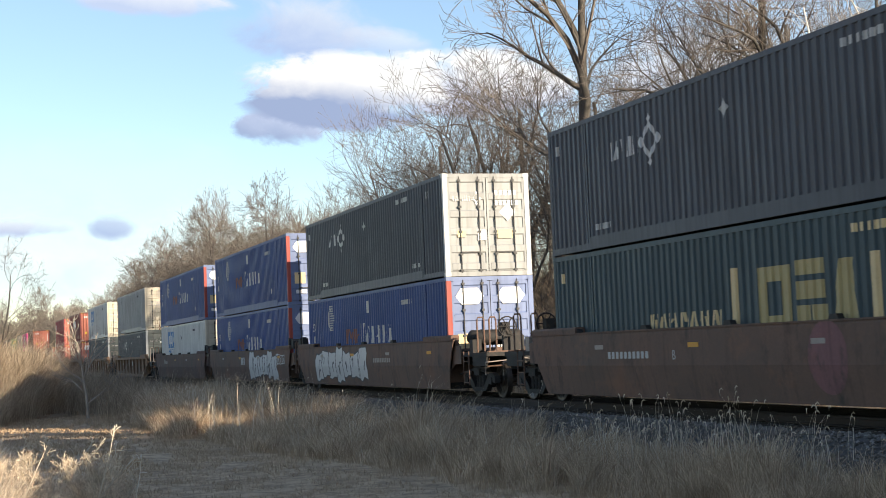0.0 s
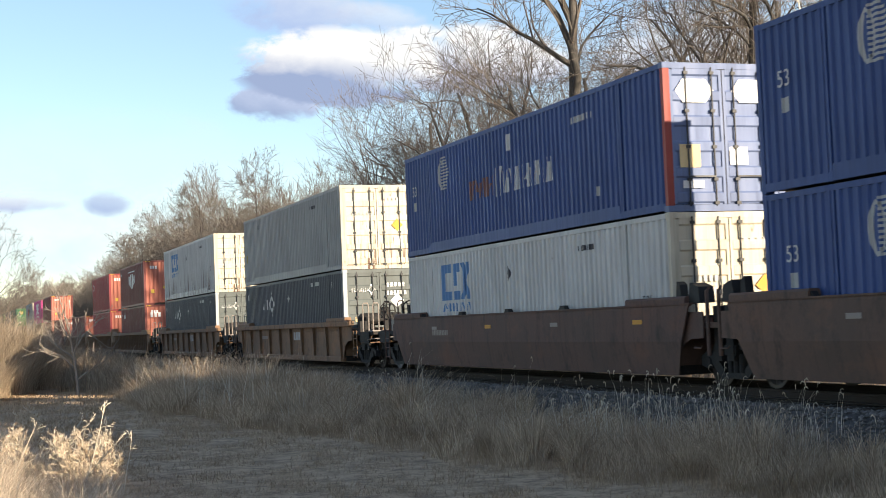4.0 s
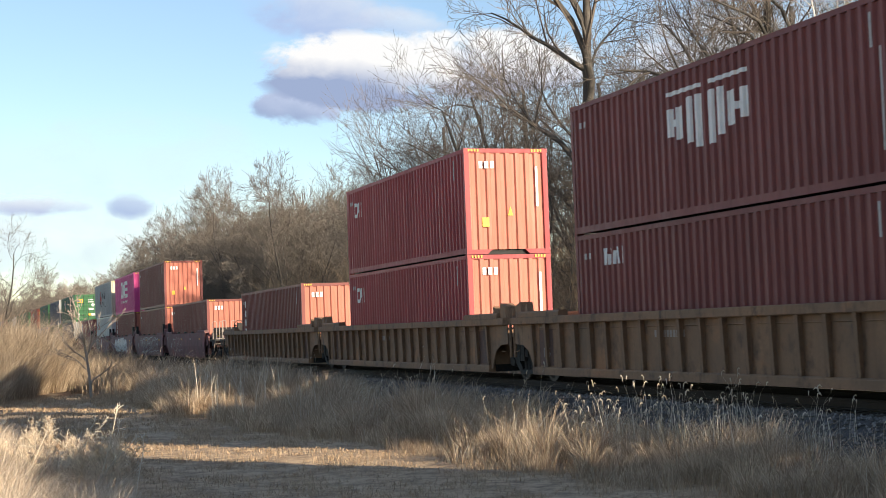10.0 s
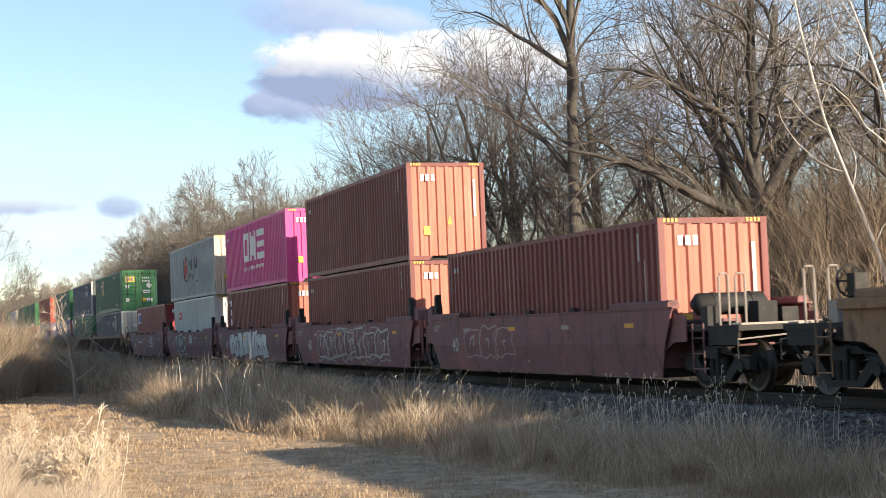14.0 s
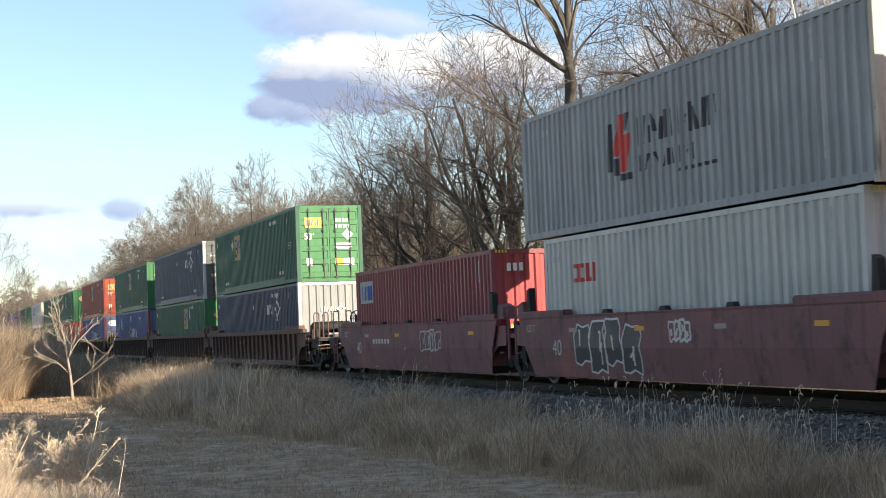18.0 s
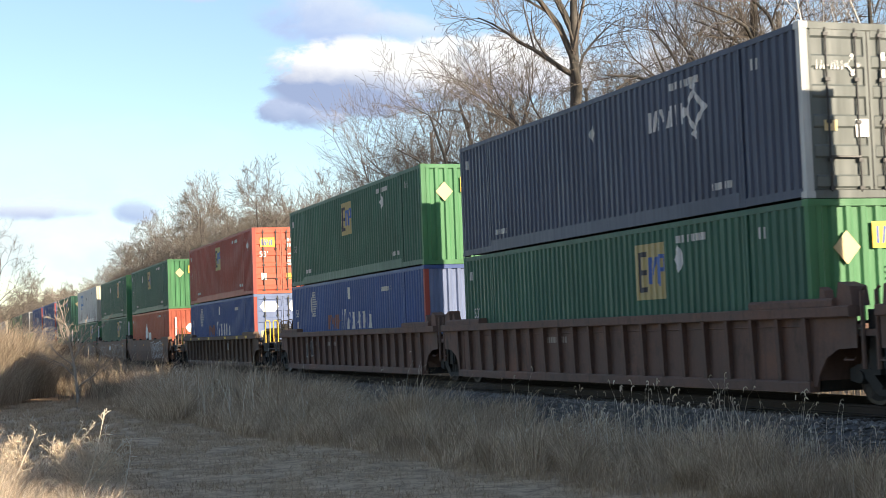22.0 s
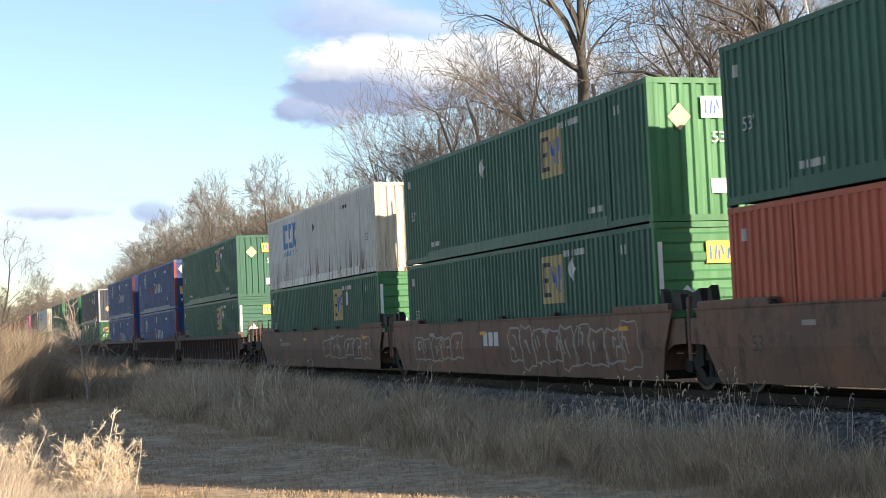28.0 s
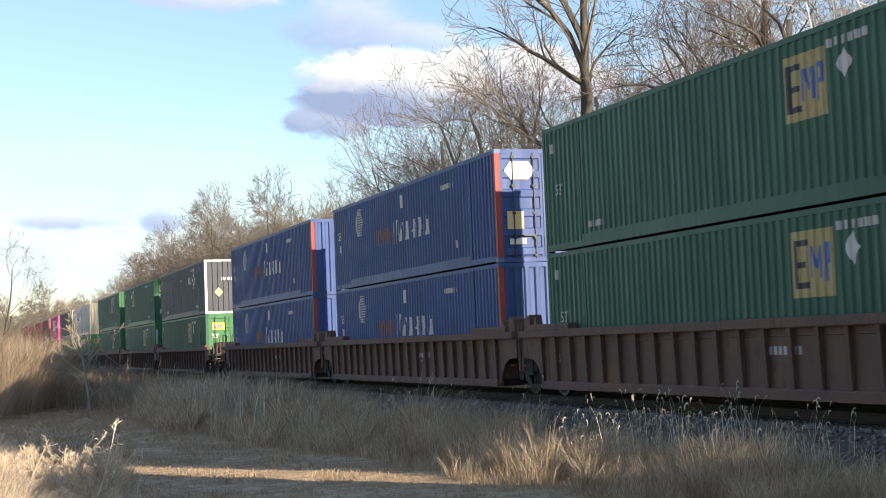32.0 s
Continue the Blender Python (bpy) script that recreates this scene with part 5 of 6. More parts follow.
# ---- railcars ----
WHEEL_R = 0.46


def make_wheelset():
    """Axle and both wheels turned from one profile; the webs are dished and ribbed."""
    n, half = 24, [(1.05, 0.0), (1.05, 0.07), (0.86, 0.075), (0.85, 0.14), (0.80, 0.16), (0.775, 0.30), (0.825, 0.39), (0.83, WHEEL_R - 0.01), (0.82, WHEEL_R), (0.735, WHEEL_R + 0.004),
                   (0.725, WHEEL_R + 0.026), (0.70, WHEEL_R + 0.02), (0.70, 0.38), (0.745, 0.30), (0.74, 0.16), (0.70, 0.14), (0.68, 0.09)]
    prof = half + [(-x, r) for x, r in half[::-1]]
    pts = []
    for x, r in prof:
        for k in range(n):
            a = 6.2832 * k / n
            dish = 0.022 * math.copysign(1, x) * (k % 6 < 2) if 0.25 < r < 0.35 and abs(x) > 0.76 else 0.0
            pts.append((x + dish, r * math.cos(a), r * math.sin(a)))
    faces = [(i * n + k, i * n + (k + 1) % n, (i + 1) * n + (k + 1) % n, (i + 1) * n + k) for i in range(len(prof) - 1) for k in range(n)]
    return Mesh().add(pts, faces).data("wheelset", steel_bare)


def make_truck():
    mb = Mesh()
    out = [(-1.16, 0.40), (-1.16, 0.58), (-0.95, 0.66), (-0.60, 0.68), (-0.42, 0.80), (0.42, 0.80), (0.60, 0.68), (0.95, 0.66), (1.16, 0.58), (1.16, 0.40), (0.98, 0.36), (0.80, 0.46), (0.48, 0.20), (-0.48, 0.20), (-0.80, 0.46), (-0.98, 0.36)]
    for x0, x1 in ((-1.13, -0.98), (0.98, 1.13)):
        for i in range(1):
            mb.slab_x([out[j] for j in (0, 1, 2, 3, 4, 15, 14)][:7], x0, x1)
            mb.slab_x([(-a, b) for a, b in [out[j] for j in (14, 15, 0, 1, 2, 3, 4)]][::-1], x0, x1)
        mb.slab_x([(-0.55, 0.70), (-0.42, 0.82), (0.42, 0.82), (0.55, 0.70)], x0, x1)
        mb.slab_x([(-0.80, 0.46), (-0.66, 0.60), (-0.34, 0.32), (-0.42, 0.20), (-0.48, 0.20)], x0, x1)
        mb.slab_x([(0.48, 0.20), (0.42, 0.20), (0.34, 0.32), (0.66, 0.60), (0.80, 0.46)], x0, x1)
        mb.box(x0, x1, -0.46, 0.46, 0.18, 0.28)
        for y in (-0.2, 0.0, 0.2):
            mb.tube([((x0 + x1) / 2, y, 0.27), ((x0 + x1) / 2, y, 0.62)], [0.075, 0.075], 8)
        for y in (-0.89, 0.89):
            xs = -1.16 if x0 < 0 else 1.16
            mb.tube([(xs, y, WHEEL_R), (xs * 0.9, y, WHEEL_R)], [0.10, 0.12], 10)
    mb.box(-1.2, 1.2, -0.2, 0.2, 0.60, 0.78)
    return mb.data("truck", black_iron)


WHEELSETS = []


def scribble(rng, y0, y1, z0, z1, letters):
    """Looping spray-paint strokes that cannot be read: bodies and their outlines."""
    fill, line = [], []
    w = (y1 - y0) / letters

    def stroke(pts, t):
        for (a, b), (c, d) in zip(pts[:-1], pts[1:]):
            n = math.hypot(c - a, d - b) or 1
            u, v = -(d - b) / n * t / 2, (c - a) / n * t / 2
            line.append([(a + u, b + v), (c + u, d + v), (c - u, d - v), (a - u, b - v)])
    for i in range(letters):
        a, b = y0 + i * w, y0 + (i + rng.uniform(0.98, 1.12)) * w
        lean, top, foot = rng.uniform(-0.18, 0.18) * w, z1 - rng.uniform(0, 0.18) * (z1 - z0), z0 + rng.uniform(0, 0.18) * (z1 - z0)
        j = lambda k=0.07: rng.uniform(-k, k) * w
        h = top - foot
        body = [(a + j(), foot), (a + 0.3 * w, foot - 0.04 + j()), (a + 0.62 * w, foot + 0.05 * h), (b + j(), foot + j()), (b + 0.07 * w, foot + 0.3 * h), (b - 0.05 * w + lean * 0.5, foot + 0.55 * h),
                (b + 0.05 * w + lean, foot + 0.8 * h), (b - 0.06 * w + lean, top), (a + 0.55 * w + lean, top - 0.04 * h + j()), (a + 0.2 * w + lean, top + j()), (a - 0.05 * w + lean * 0.7, foot + 0.72 * h), (a + 0.04 * w, foot + 0.4 * h)]
        fill.append(body)
        stroke(body + body[:1], rng.uniform(0.03, 0.055))
        # slits and bends inside
        for _ in range(rng.randrange(1, 3)):
            p = (a + rng.uniform(0.25, 0.75) * w, foot + rng.uniform(0.1, 0.5) * h)
            q = (p[0] + lean + j(0.12), p[1] + rng.uniform(0.25, 0.45) * h)
            stroke([p, q, (q[0] + j(0.25), q[1] + rng.uniform(-0.1, 0.05) * h)], rng.uniform(0.04, 0.08))
    return fill, line


class Well:
    """One well of a stack car; y from front (low) to rear, z above the rails."""

    def __init__(self, half, style, hue, front, rear, rib=0.82, brake=False):
        self.half, self.style, self.m = half, style, CAR[hue]
        kind = "ribbed" if style == "ribbed" else "smooth-sided"
        self.ob = thing("well_car", f"{hue} {kind} steel well car carrying containers", "railcar", "stack train cars")
        self.ob["label"] = {"brown": "weathered brown %s well car carrying containers", "tan": "weathered tan-yellow %s well car carrying containers",
                            "umber": "dark rusty brown %s well car carrying containers", "oxide": "faded maroon %s well car carrying containers",
                            "drab": "dull brown %s well car carrying containers", "russet": "rusty orange-brown %s well car carrying containers"}[hue] % kind
        h, ob, m = half, self.ob, self.m
        part("well_floor", Mesh().box(-1.28, 1.28, -h, h, 0.215, 0.40), black_iron, ob)
        for sgn in (-1, 1):
            o = lambda a, b: sorted((sgn * a, sgn * b))
            if style == "ribbed":
                part("side_web", Mesh().box(*o(1.40, 1.425), -h, h, 0.36, 1.40), m, ob)
                part("top_chord", Mesh().bar_y([(sgn * x, z) for x, z in ((1.34, 1.40), (1.34, 1.55), (1.36, 1.57), (1.53, 1.57), (1.555, 1.55), (1.555, 1.41), (1.53, 1.39))][::sgn], -h - 1.2, h + 1.2), m, ob)
                part("bottom_chord", Mesh().bar_y([(sgn * x, z) for x, z in ((1.32, 0.21), (1.32, 0.39), (1.49, 0.39), (1.51, 0.36), (1.51, 0.21))][::sgn], -h, h), m, ob)
                n = max(6, round(2 * h / rib))
                shape = Mesh().slab_x([(-0.012, 0.39), (0.012, 0.39), (0.012, 1.40), (-0.012, 1.40)], *o(1.42, 1.495))
                shape.slab_x([(-0.05, 0.39), (0.05, 0.39), (0.05, 1.40), (-0.05, 1.40)], *o(1.4955, 1.51))
                shape.v = [(x + sgn * (0.035 if z > 1 and abs(x) > 1.44 else 0.0), y, z) for x, y, z in shape.v]
                data = shape.data("rib", m)
                for i in range(n + 1):
                    if sgn < 0 or i % 2 == 0:
                        r = part("rib", data, None, ob)
                        r.location.y = -h + 0.05 + (2 * h - 0.1) * i / n
                part("air_pipe", Mesh().tube([(sgn * 1.435, -h, 1.27), (sgn * 1.435, h, 1.27)], [0.014, 0.014], 5), m, ob)
            else:
                outline = [(sgn * x, z) for x, z in ((1.50, 1.56), (1.525, 1.50), (1.525, 0.86), (1.43, 0.22), (1.41, 0.22), (1.50, 0.86), (1.50, 1.50), (1.40, 1.56))]
                mb = Mesh().bar_y(outline[::sgn], -h - 0.2, h + 0.2)
                mb.v = [(x, y + math.copysign(max(0, (z - 0.22)) * 0.5, y), z) for x, y, z in mb.v]
                part("side_plate", mb, m, ob)
                part("top_chord", Mesh().box(*o(1.36, 1.535), -h - 0.9, h + 0.9, 1.545, 1.575), m, ob)
                for i in range(5):
                    y = -h + 2 * h * (i + 0.5) / 5
                    part("guide_lug", Mesh().slab_x([(y - 0.16, 1.57), (y + 0.16, 1.57), (y + 0.09, 1.66), (y - 0.09, 1.66)], *o(1.38, 1.50)), black_iron, ob)
                for i in range(4):
                    if sgn < 0:
                        y = -h + 2 * h * (i + 0.3) / 4
                        part("reflector", Mesh().box(-1.532, -1.526, y - 0.2, y + 0.2, 1.20, 1.29), mark["faded"] if i % 2 else mark["amber"], ob)
            for e in (-1, 1):
                ye = e * h
                ys = lambda pts: [(ye + e * a, b) for a, b in pts]
                arch = ys(((-0.3, 0.30), (0.1, 0.30), (0.2, 0.52), (0.40, 0.76), (0.72, 0.90), (1.22, 0.92), (1.22, 1.40), (-0.3, 1.40)))
                part("end_plate", Mesh().slab_x(arch, *o(1.41, 1.44)), m, ob)
                part("end_cap", Mesh().bar_y([(sgn * x, z) for x, z in ((1.30, 1.572), (1.30, 1.66), (1.33, 1.70), (1.50, 1.70), (1.54, 1.66), (1.54, 1.572))][::sgn], *sorted((ye - e * 1.7, ye + e * 0.75))), m, ob)
        for e, free in ((-1, front), (1, rear)):
            ye = e * h
            ext = 3.0 if free else 1.62
            part("bulkhead", Mesh().box(-1.36, 1.36, *sorted((ye, ye + e * 0.12)), 0.4, 1.32), m, ob)
            part("platform", Mesh().box(-1.38, 1.38, *sorted((ye + e * 0.12, ye + e * ext)), 1.10, 1.20), black_iron if free else m, ob)
            part("centre_sill", Mesh().box(-0.32, 0.32, *sorted((ye + e * 0.12, ye + e * (ext + 0.02))), 0.72, 1.10), black_iron, ob)
            if free:
                part("coupler", Mesh().box(-0.13, 0.13, *sorted((ye + e * 3.0, ye + e * 3.66)), 0.70, 0.98).box(-0.2, 0.2, *sorted((ye + e * 3.4, ye + e * 3.66)), 0.66, 1.02), black_iron, ob)
                rail = mark["yellow"] if hue == "drab" else (mark["faded"] if hue in ("tan", "oxide") else m)
                for x in (-1.36, -1.02) if e < 0 else (-1.36, -0.9):
                    yy = ye + e * 2.35
                    part("grab_iron", Mesh().tube([(x, yy, 1.18), (x, yy, 2.06), (x + 0.03, yy, 2.12), (x + 0.16, yy, 2.12), (x + 0.19, yy, 2.06), (x + 0.19, yy, 1.18)], [0.022] * 6, 6), rail, ob)
                part("ladder", self.ladder(ye + e * 1.72), m, ob)
                step = Mesh()
                for k in range(6):
                    step.box(-1.3, 1.3, *sorted((ye + e * (2.66 + 0.055 * k), ye + e * (2.69 + 0.055 * k))), 1.20, 1.235)
                part("crossover_step", step, mark["faded"] if hue in ("tan", "oxide", "drab") else m, ob)
                part("step_brace", Mesh().tube([(-1.25, ye + e * 2.95, 1.19), (-1.25, ye + e * 2.7, 0.85), (1.25, ye + e * 2.7, 0.85), (1.25, ye + e * 2.95, 1.19)], [0.025] * 4, 6), m, ob)
                # brake gear, pipes and brackets crowd the deck and hang below it
                part("brake_cylinder", Mesh().tube([(-0.95, ye + e * 0.55, 0.98), (-0.95, ye + e * 1.0, 0.98), (-0.95, ye + e * 1.05, 0.98), (-0.95, ye + e * 1.5, 0.98)], [0.11, 0.11, 0.05, 0.04], 10), black_iron, ob)
                part("brake_rod", Mesh().tube([(-1.18, ye + e * 0.4, 0.62), (-1.1, ye + e * 1.4, 0.78), (-1.16, ye + e * 2.5, 0.66)], [0.025] * 3, 6), black_iron, ob)
                part("train_pipe", Mesh().tube([(-1.3, ye + e * 0.2, 1.26), (-1.3, ye + e * 1.3, 1.26), (-1.05, ye + e * 1.6, 1.24), (-1.05, ye + e * 2.3, 1.24), (-0.6, ye + e * 2.8, 1.05)], [0.03] * 5, 6), black_iron, ob)
                part("deck_bracket", Mesh().slab_x([(ye + e * 0.3, 1.2), (ye + e * 0.75, 1.2), (ye + e * 0.75, 1.32), (ye + e * 0.45, 1.62), (ye + e * 0.3, 1.62)][::-e], -1.36, -1.26), m, ob)
                part("corner_bracket", Mesh().slab_x([(ye + e * 1.9, 0.85), (ye + e * 2.9, 0.85), (ye + e * 2.95, 1.1), (ye + e * 1.9, 1.1)][::-e], -1.36, -1.32), black_iron, ob)
                part("operating_lever", Mesh().tube([(-1.42, ye + e * 3.02, 0.62), (-1.42, ye + e * 3.02, 0.95), (-0.3, ye + e * 3.06, 1.02), (-0.1, ye + e * 3.2, 0.95)], [0.016] * 4, 5), mark["faded"], ob)
                part("defect_box", Mesh().box(-1.30, -1.05, *sorted((ye + e * 1.55, ye + e * 1.8)), 1.2, 1.55), black_iron if e < 0 else mark["faded"], ob)
                for x, sag in ((-0.42, 0.34), (0.40, 0.30)):
                    part("air_hose", Mesh().tube([(x, ye + e * 2.9, 0.86), (x, ye + e * 3.25, 0.78), (x * 0.7, ye + e * 3.5, sag), (x * 0.5, ye + e * 3.66, sag + 0.05)], [0.03] * 4, 6), rubber, ob)
                if e < 0:
                    part("air_tank", Mesh().tube([(-1.12, ye - 0.95, 1.60), (-1.02, ye - 0.95, 1.60), (0.35, ye - 0.95, 1.60), (0.45, ye - 0.95, 1.60)], [0.10, 0.21, 0.21, 0.10], 14), black_iron, ob, smooth=True)
                    for x in (-0.75, 0.05):
                        part("tank_strap", Mesh().tube([(x, ye - 0.95, 1.60), (x + 0.06, ye - 0.95, 1.60)], [0.222, 0.222], 14).box(x, x + 0.06, ye - 1.2, ye - 0.7, 1.2, 1.44), black_iron, ob)
                    part("valve_box", Mesh().box(-0.2, 0.2, ye - 1.75, ye - 1.4, 1.2, 1.62).box(0.4, 0.75, ye - 1.6, ye - 1.3, 1.2, 1.5), black_iron, ob)
                if brake == (e > 0):
                    part("brake_stand", Mesh().box(-0.56, -0.44, *sorted((ye + e * 2.05, ye + e * 2.17)), 1.2, 1.98).box(-0.64, -0.38, *sorted((ye + e * 2.0, ye + e * 2.22)), 1.62, 1.98), black_iron, ob)
                    bw = Mesh().ring((-0.5, ye + e * 2.32, 1.86), 1, 0.26, 0.02, 18, 5)
                    for k in range(3):
                        a = 1.047 * k
                        bw.tube([(-0.5 - 0.26 * math.cos(a), ye + e * 2.32, 1.86 - 0.26 * math.sin(a)), (-0.5 + 0.26 * math.cos(a), ye + e * 2.32, 1.86 + 0.26 * math.sin(a))], [0.016, 0.016], 5)
                    part("brake_wheel", bw, black_iron, ob)
            if not free:
                top = 1.88 if style == "ribbed" else (2.24 if hue == "oxide" else 1.98)
                for sgn in (-1, 1):
                    o = lambda a, b: sorted((sgn * a, sgn * b))
                    part("guide_post", Mesh().slab_x([(ye + e * 0.28, 1.56), (ye + e * 0.50, 1.56), (ye + e * 0.46, top - 0.06), (ye + e * 0.34, top)][::-e], *o(1.30, 1.46)), m if style == "ribbed" else black_iron, ob)
                    part("guide_block", Mesh().slab_x([(ye + e * 0.72, 1.56), (ye + e * 1.15, 1.56), (ye + e * 1.10, 1.86), (ye + e * 0.80, 1.94)][::-e], *o(1.12, 1.44)), black_iron if style == "smooth" and hue != "oxide" else m, ob)
                # black block added across the joint to keep the open gap dark
                part("gap_filler", Mesh().box(-1.22, 1.22, *sorted((ye + e * 1.22, ye + e * 1.46)), 0.50, 1.50), black_iron, ob)
                part("connector_post", Mesh().tube([(-1.40, ye + e * 1.34, 0.6), (-1.40, ye + e * 1.34, 1.78), (-1.34, ye + e * 1.34, 1.84)], [0.04, 0.035, 0.03], 6), m, ob)
                part("step_rung", Mesh().tube([(-1.45, ye + e * 0.95, 0.78), (-1.49, ye + e * 0.95, 0.74), (-1.49, ye + e * 1.2, 0.74), (-1.45, ye + e * 1.2, 0.78)], [0.014] * 4, 5), m, ob)
                part("pipe_run", Mesh().tube([(-1.15, ye, 1.28), (-1.15, ye + e * 0.6, 1.3), (-0.9, ye + e * 1.1, 1.32), (-0.9, ye + e * 1.6, 1.28)], [0.025] * 4, 6), black_iron, ob)
            if free or e < 0:
                tr = part("truck", TRUCK, None, ob)
                tr.location = (0, ye + e * 1.72, 0)
                for y in (-0.89, 0.89):
                    w = part("wheelset", WHEELSET, None, tr)
                    w.location = (0, y, WHEEL_R)
                    WHEELSETS.append(w)

    def ladder(self, y):
        mb = Mesh()
        for dy in (-0.2, 0.2):
            mb.tube([(-1.47, y + dy, 0.35), (-1.47, y + dy, 1.25)], [0.018, 0.018], 5)
        for i in range(3):
            mb.tube([(-1.47, y - 0.2, 0.42 + 0.28 * i), (-1.47, y + 0.2, 0.42 + 0.28 * i)], [0.016, 0.016], 5)
        return mb

    def side_x(self, z):
        if self.style == "ribbed":
            return -1.4275
        return -1.5275 if z > 0.86 else -1.5275 + (0.86 - z) * 0.152

    def mark(self, name, material, polys, label="", out=0.0):
        """Paint on the near side, outlines in (u to the right from the middle, height); follows the crease."""
        mb = Mesh()
        for p in polys:
            p = [(z, u) for u, z in p]
            for a, b in ((0.2, 0.86), (0.86, 1.7)):
                c = clip(p, a, b) if not (min(q[0] for q in p) >= a and max(q[0] for q in p) <= b) else p
                if len(c) >= 3:
                    mb.add([(self.side_x(z) - out, -u, z) for z, u in c], [tuple(range(len(c)))])
        return tagged(part(name, mb, material, self.ob, label), kind="stuff" if len(polys) > 1 else "")

    def text(self, body, size, u, z, material):
        me = word(body, size)
        me.materials.append(material)
        o = part("marking", me, None, self.ob)
        o.matrix_basis = Matrix(((0, 0, -1, self.side_x(z) - 0.004), (-1, 0, 0, -u), (0, 1, 0, z), (0, 0, 0, 1)))

    def graffiti(self, seed, u0, u1, z0, z1, letters, fill="grey", line=None):
        f, l = scribble(random.Random(seed), u0, u1, z0, z1, letters)
        if line:
            self.mark("graffiti", mark[line], f, "rounded spray-painted graffiti shapes", 0.002)
        self.mark("graffiti_outline", mark[fill], l, "pale spray-painted graffiti strokes", 0.004)


WHEELSET = make_wheelset()
TRUCK = make_truck()
L53, L40, L45 = 16.154, 12.192, 13.716
W53, W40 = 2.59, 2.438
LOW, HIGH, TALL = 0.43, 3.335, 2.895
MOVERS = []


def box53(hue, end, end_hue, label, frame_hue=None, trim=None):
    return Box(L53, W53, TALL, hue, end, end_hue, label, frame_hue, True, trim)


def box40(hue, end_hue, label, length=L40, frame_hue=None):
    return Box(length, W40, TALL, hue, "wall", end_hue, label, frame_hue, False)


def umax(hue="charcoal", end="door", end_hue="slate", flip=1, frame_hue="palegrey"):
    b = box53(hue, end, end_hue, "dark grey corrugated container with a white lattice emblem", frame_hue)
    deco_lattice(b, flip)
    return b


# ends and door frames default to blue brightened as if by the sun
def pacer(end="door", end_hue="sunlit_blue"):
    b = box53("blue", end, end_hue, "blue corrugated container with a striped sphere emblem", "sunlit_blue" if end == "door" else None, "tomato")
    deco_sphere(b)
    return b


# default end colour is lighter than the sides: sunlight put into the paint
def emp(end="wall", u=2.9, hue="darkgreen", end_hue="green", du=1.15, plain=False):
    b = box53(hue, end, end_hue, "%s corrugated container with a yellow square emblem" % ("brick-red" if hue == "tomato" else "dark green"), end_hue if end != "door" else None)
    deco_square(b, u, True, plain, du)
    return b


def csx(end="door", end_hue="cream"):
    b = box53("white", end, end_hue, "rust-stained white container with a blue block emblem", end_hue)
    deco_block(b)
    return b


def place(ob, p, z):
    MOVERS.append((ob, p, z))


def load(p, lower, upper=None, upper_p=None):
    place(lower.ob, p, LOW)
    if upper:
        place(upper.ob, p if upper_p is None else upper_p, HIGH)


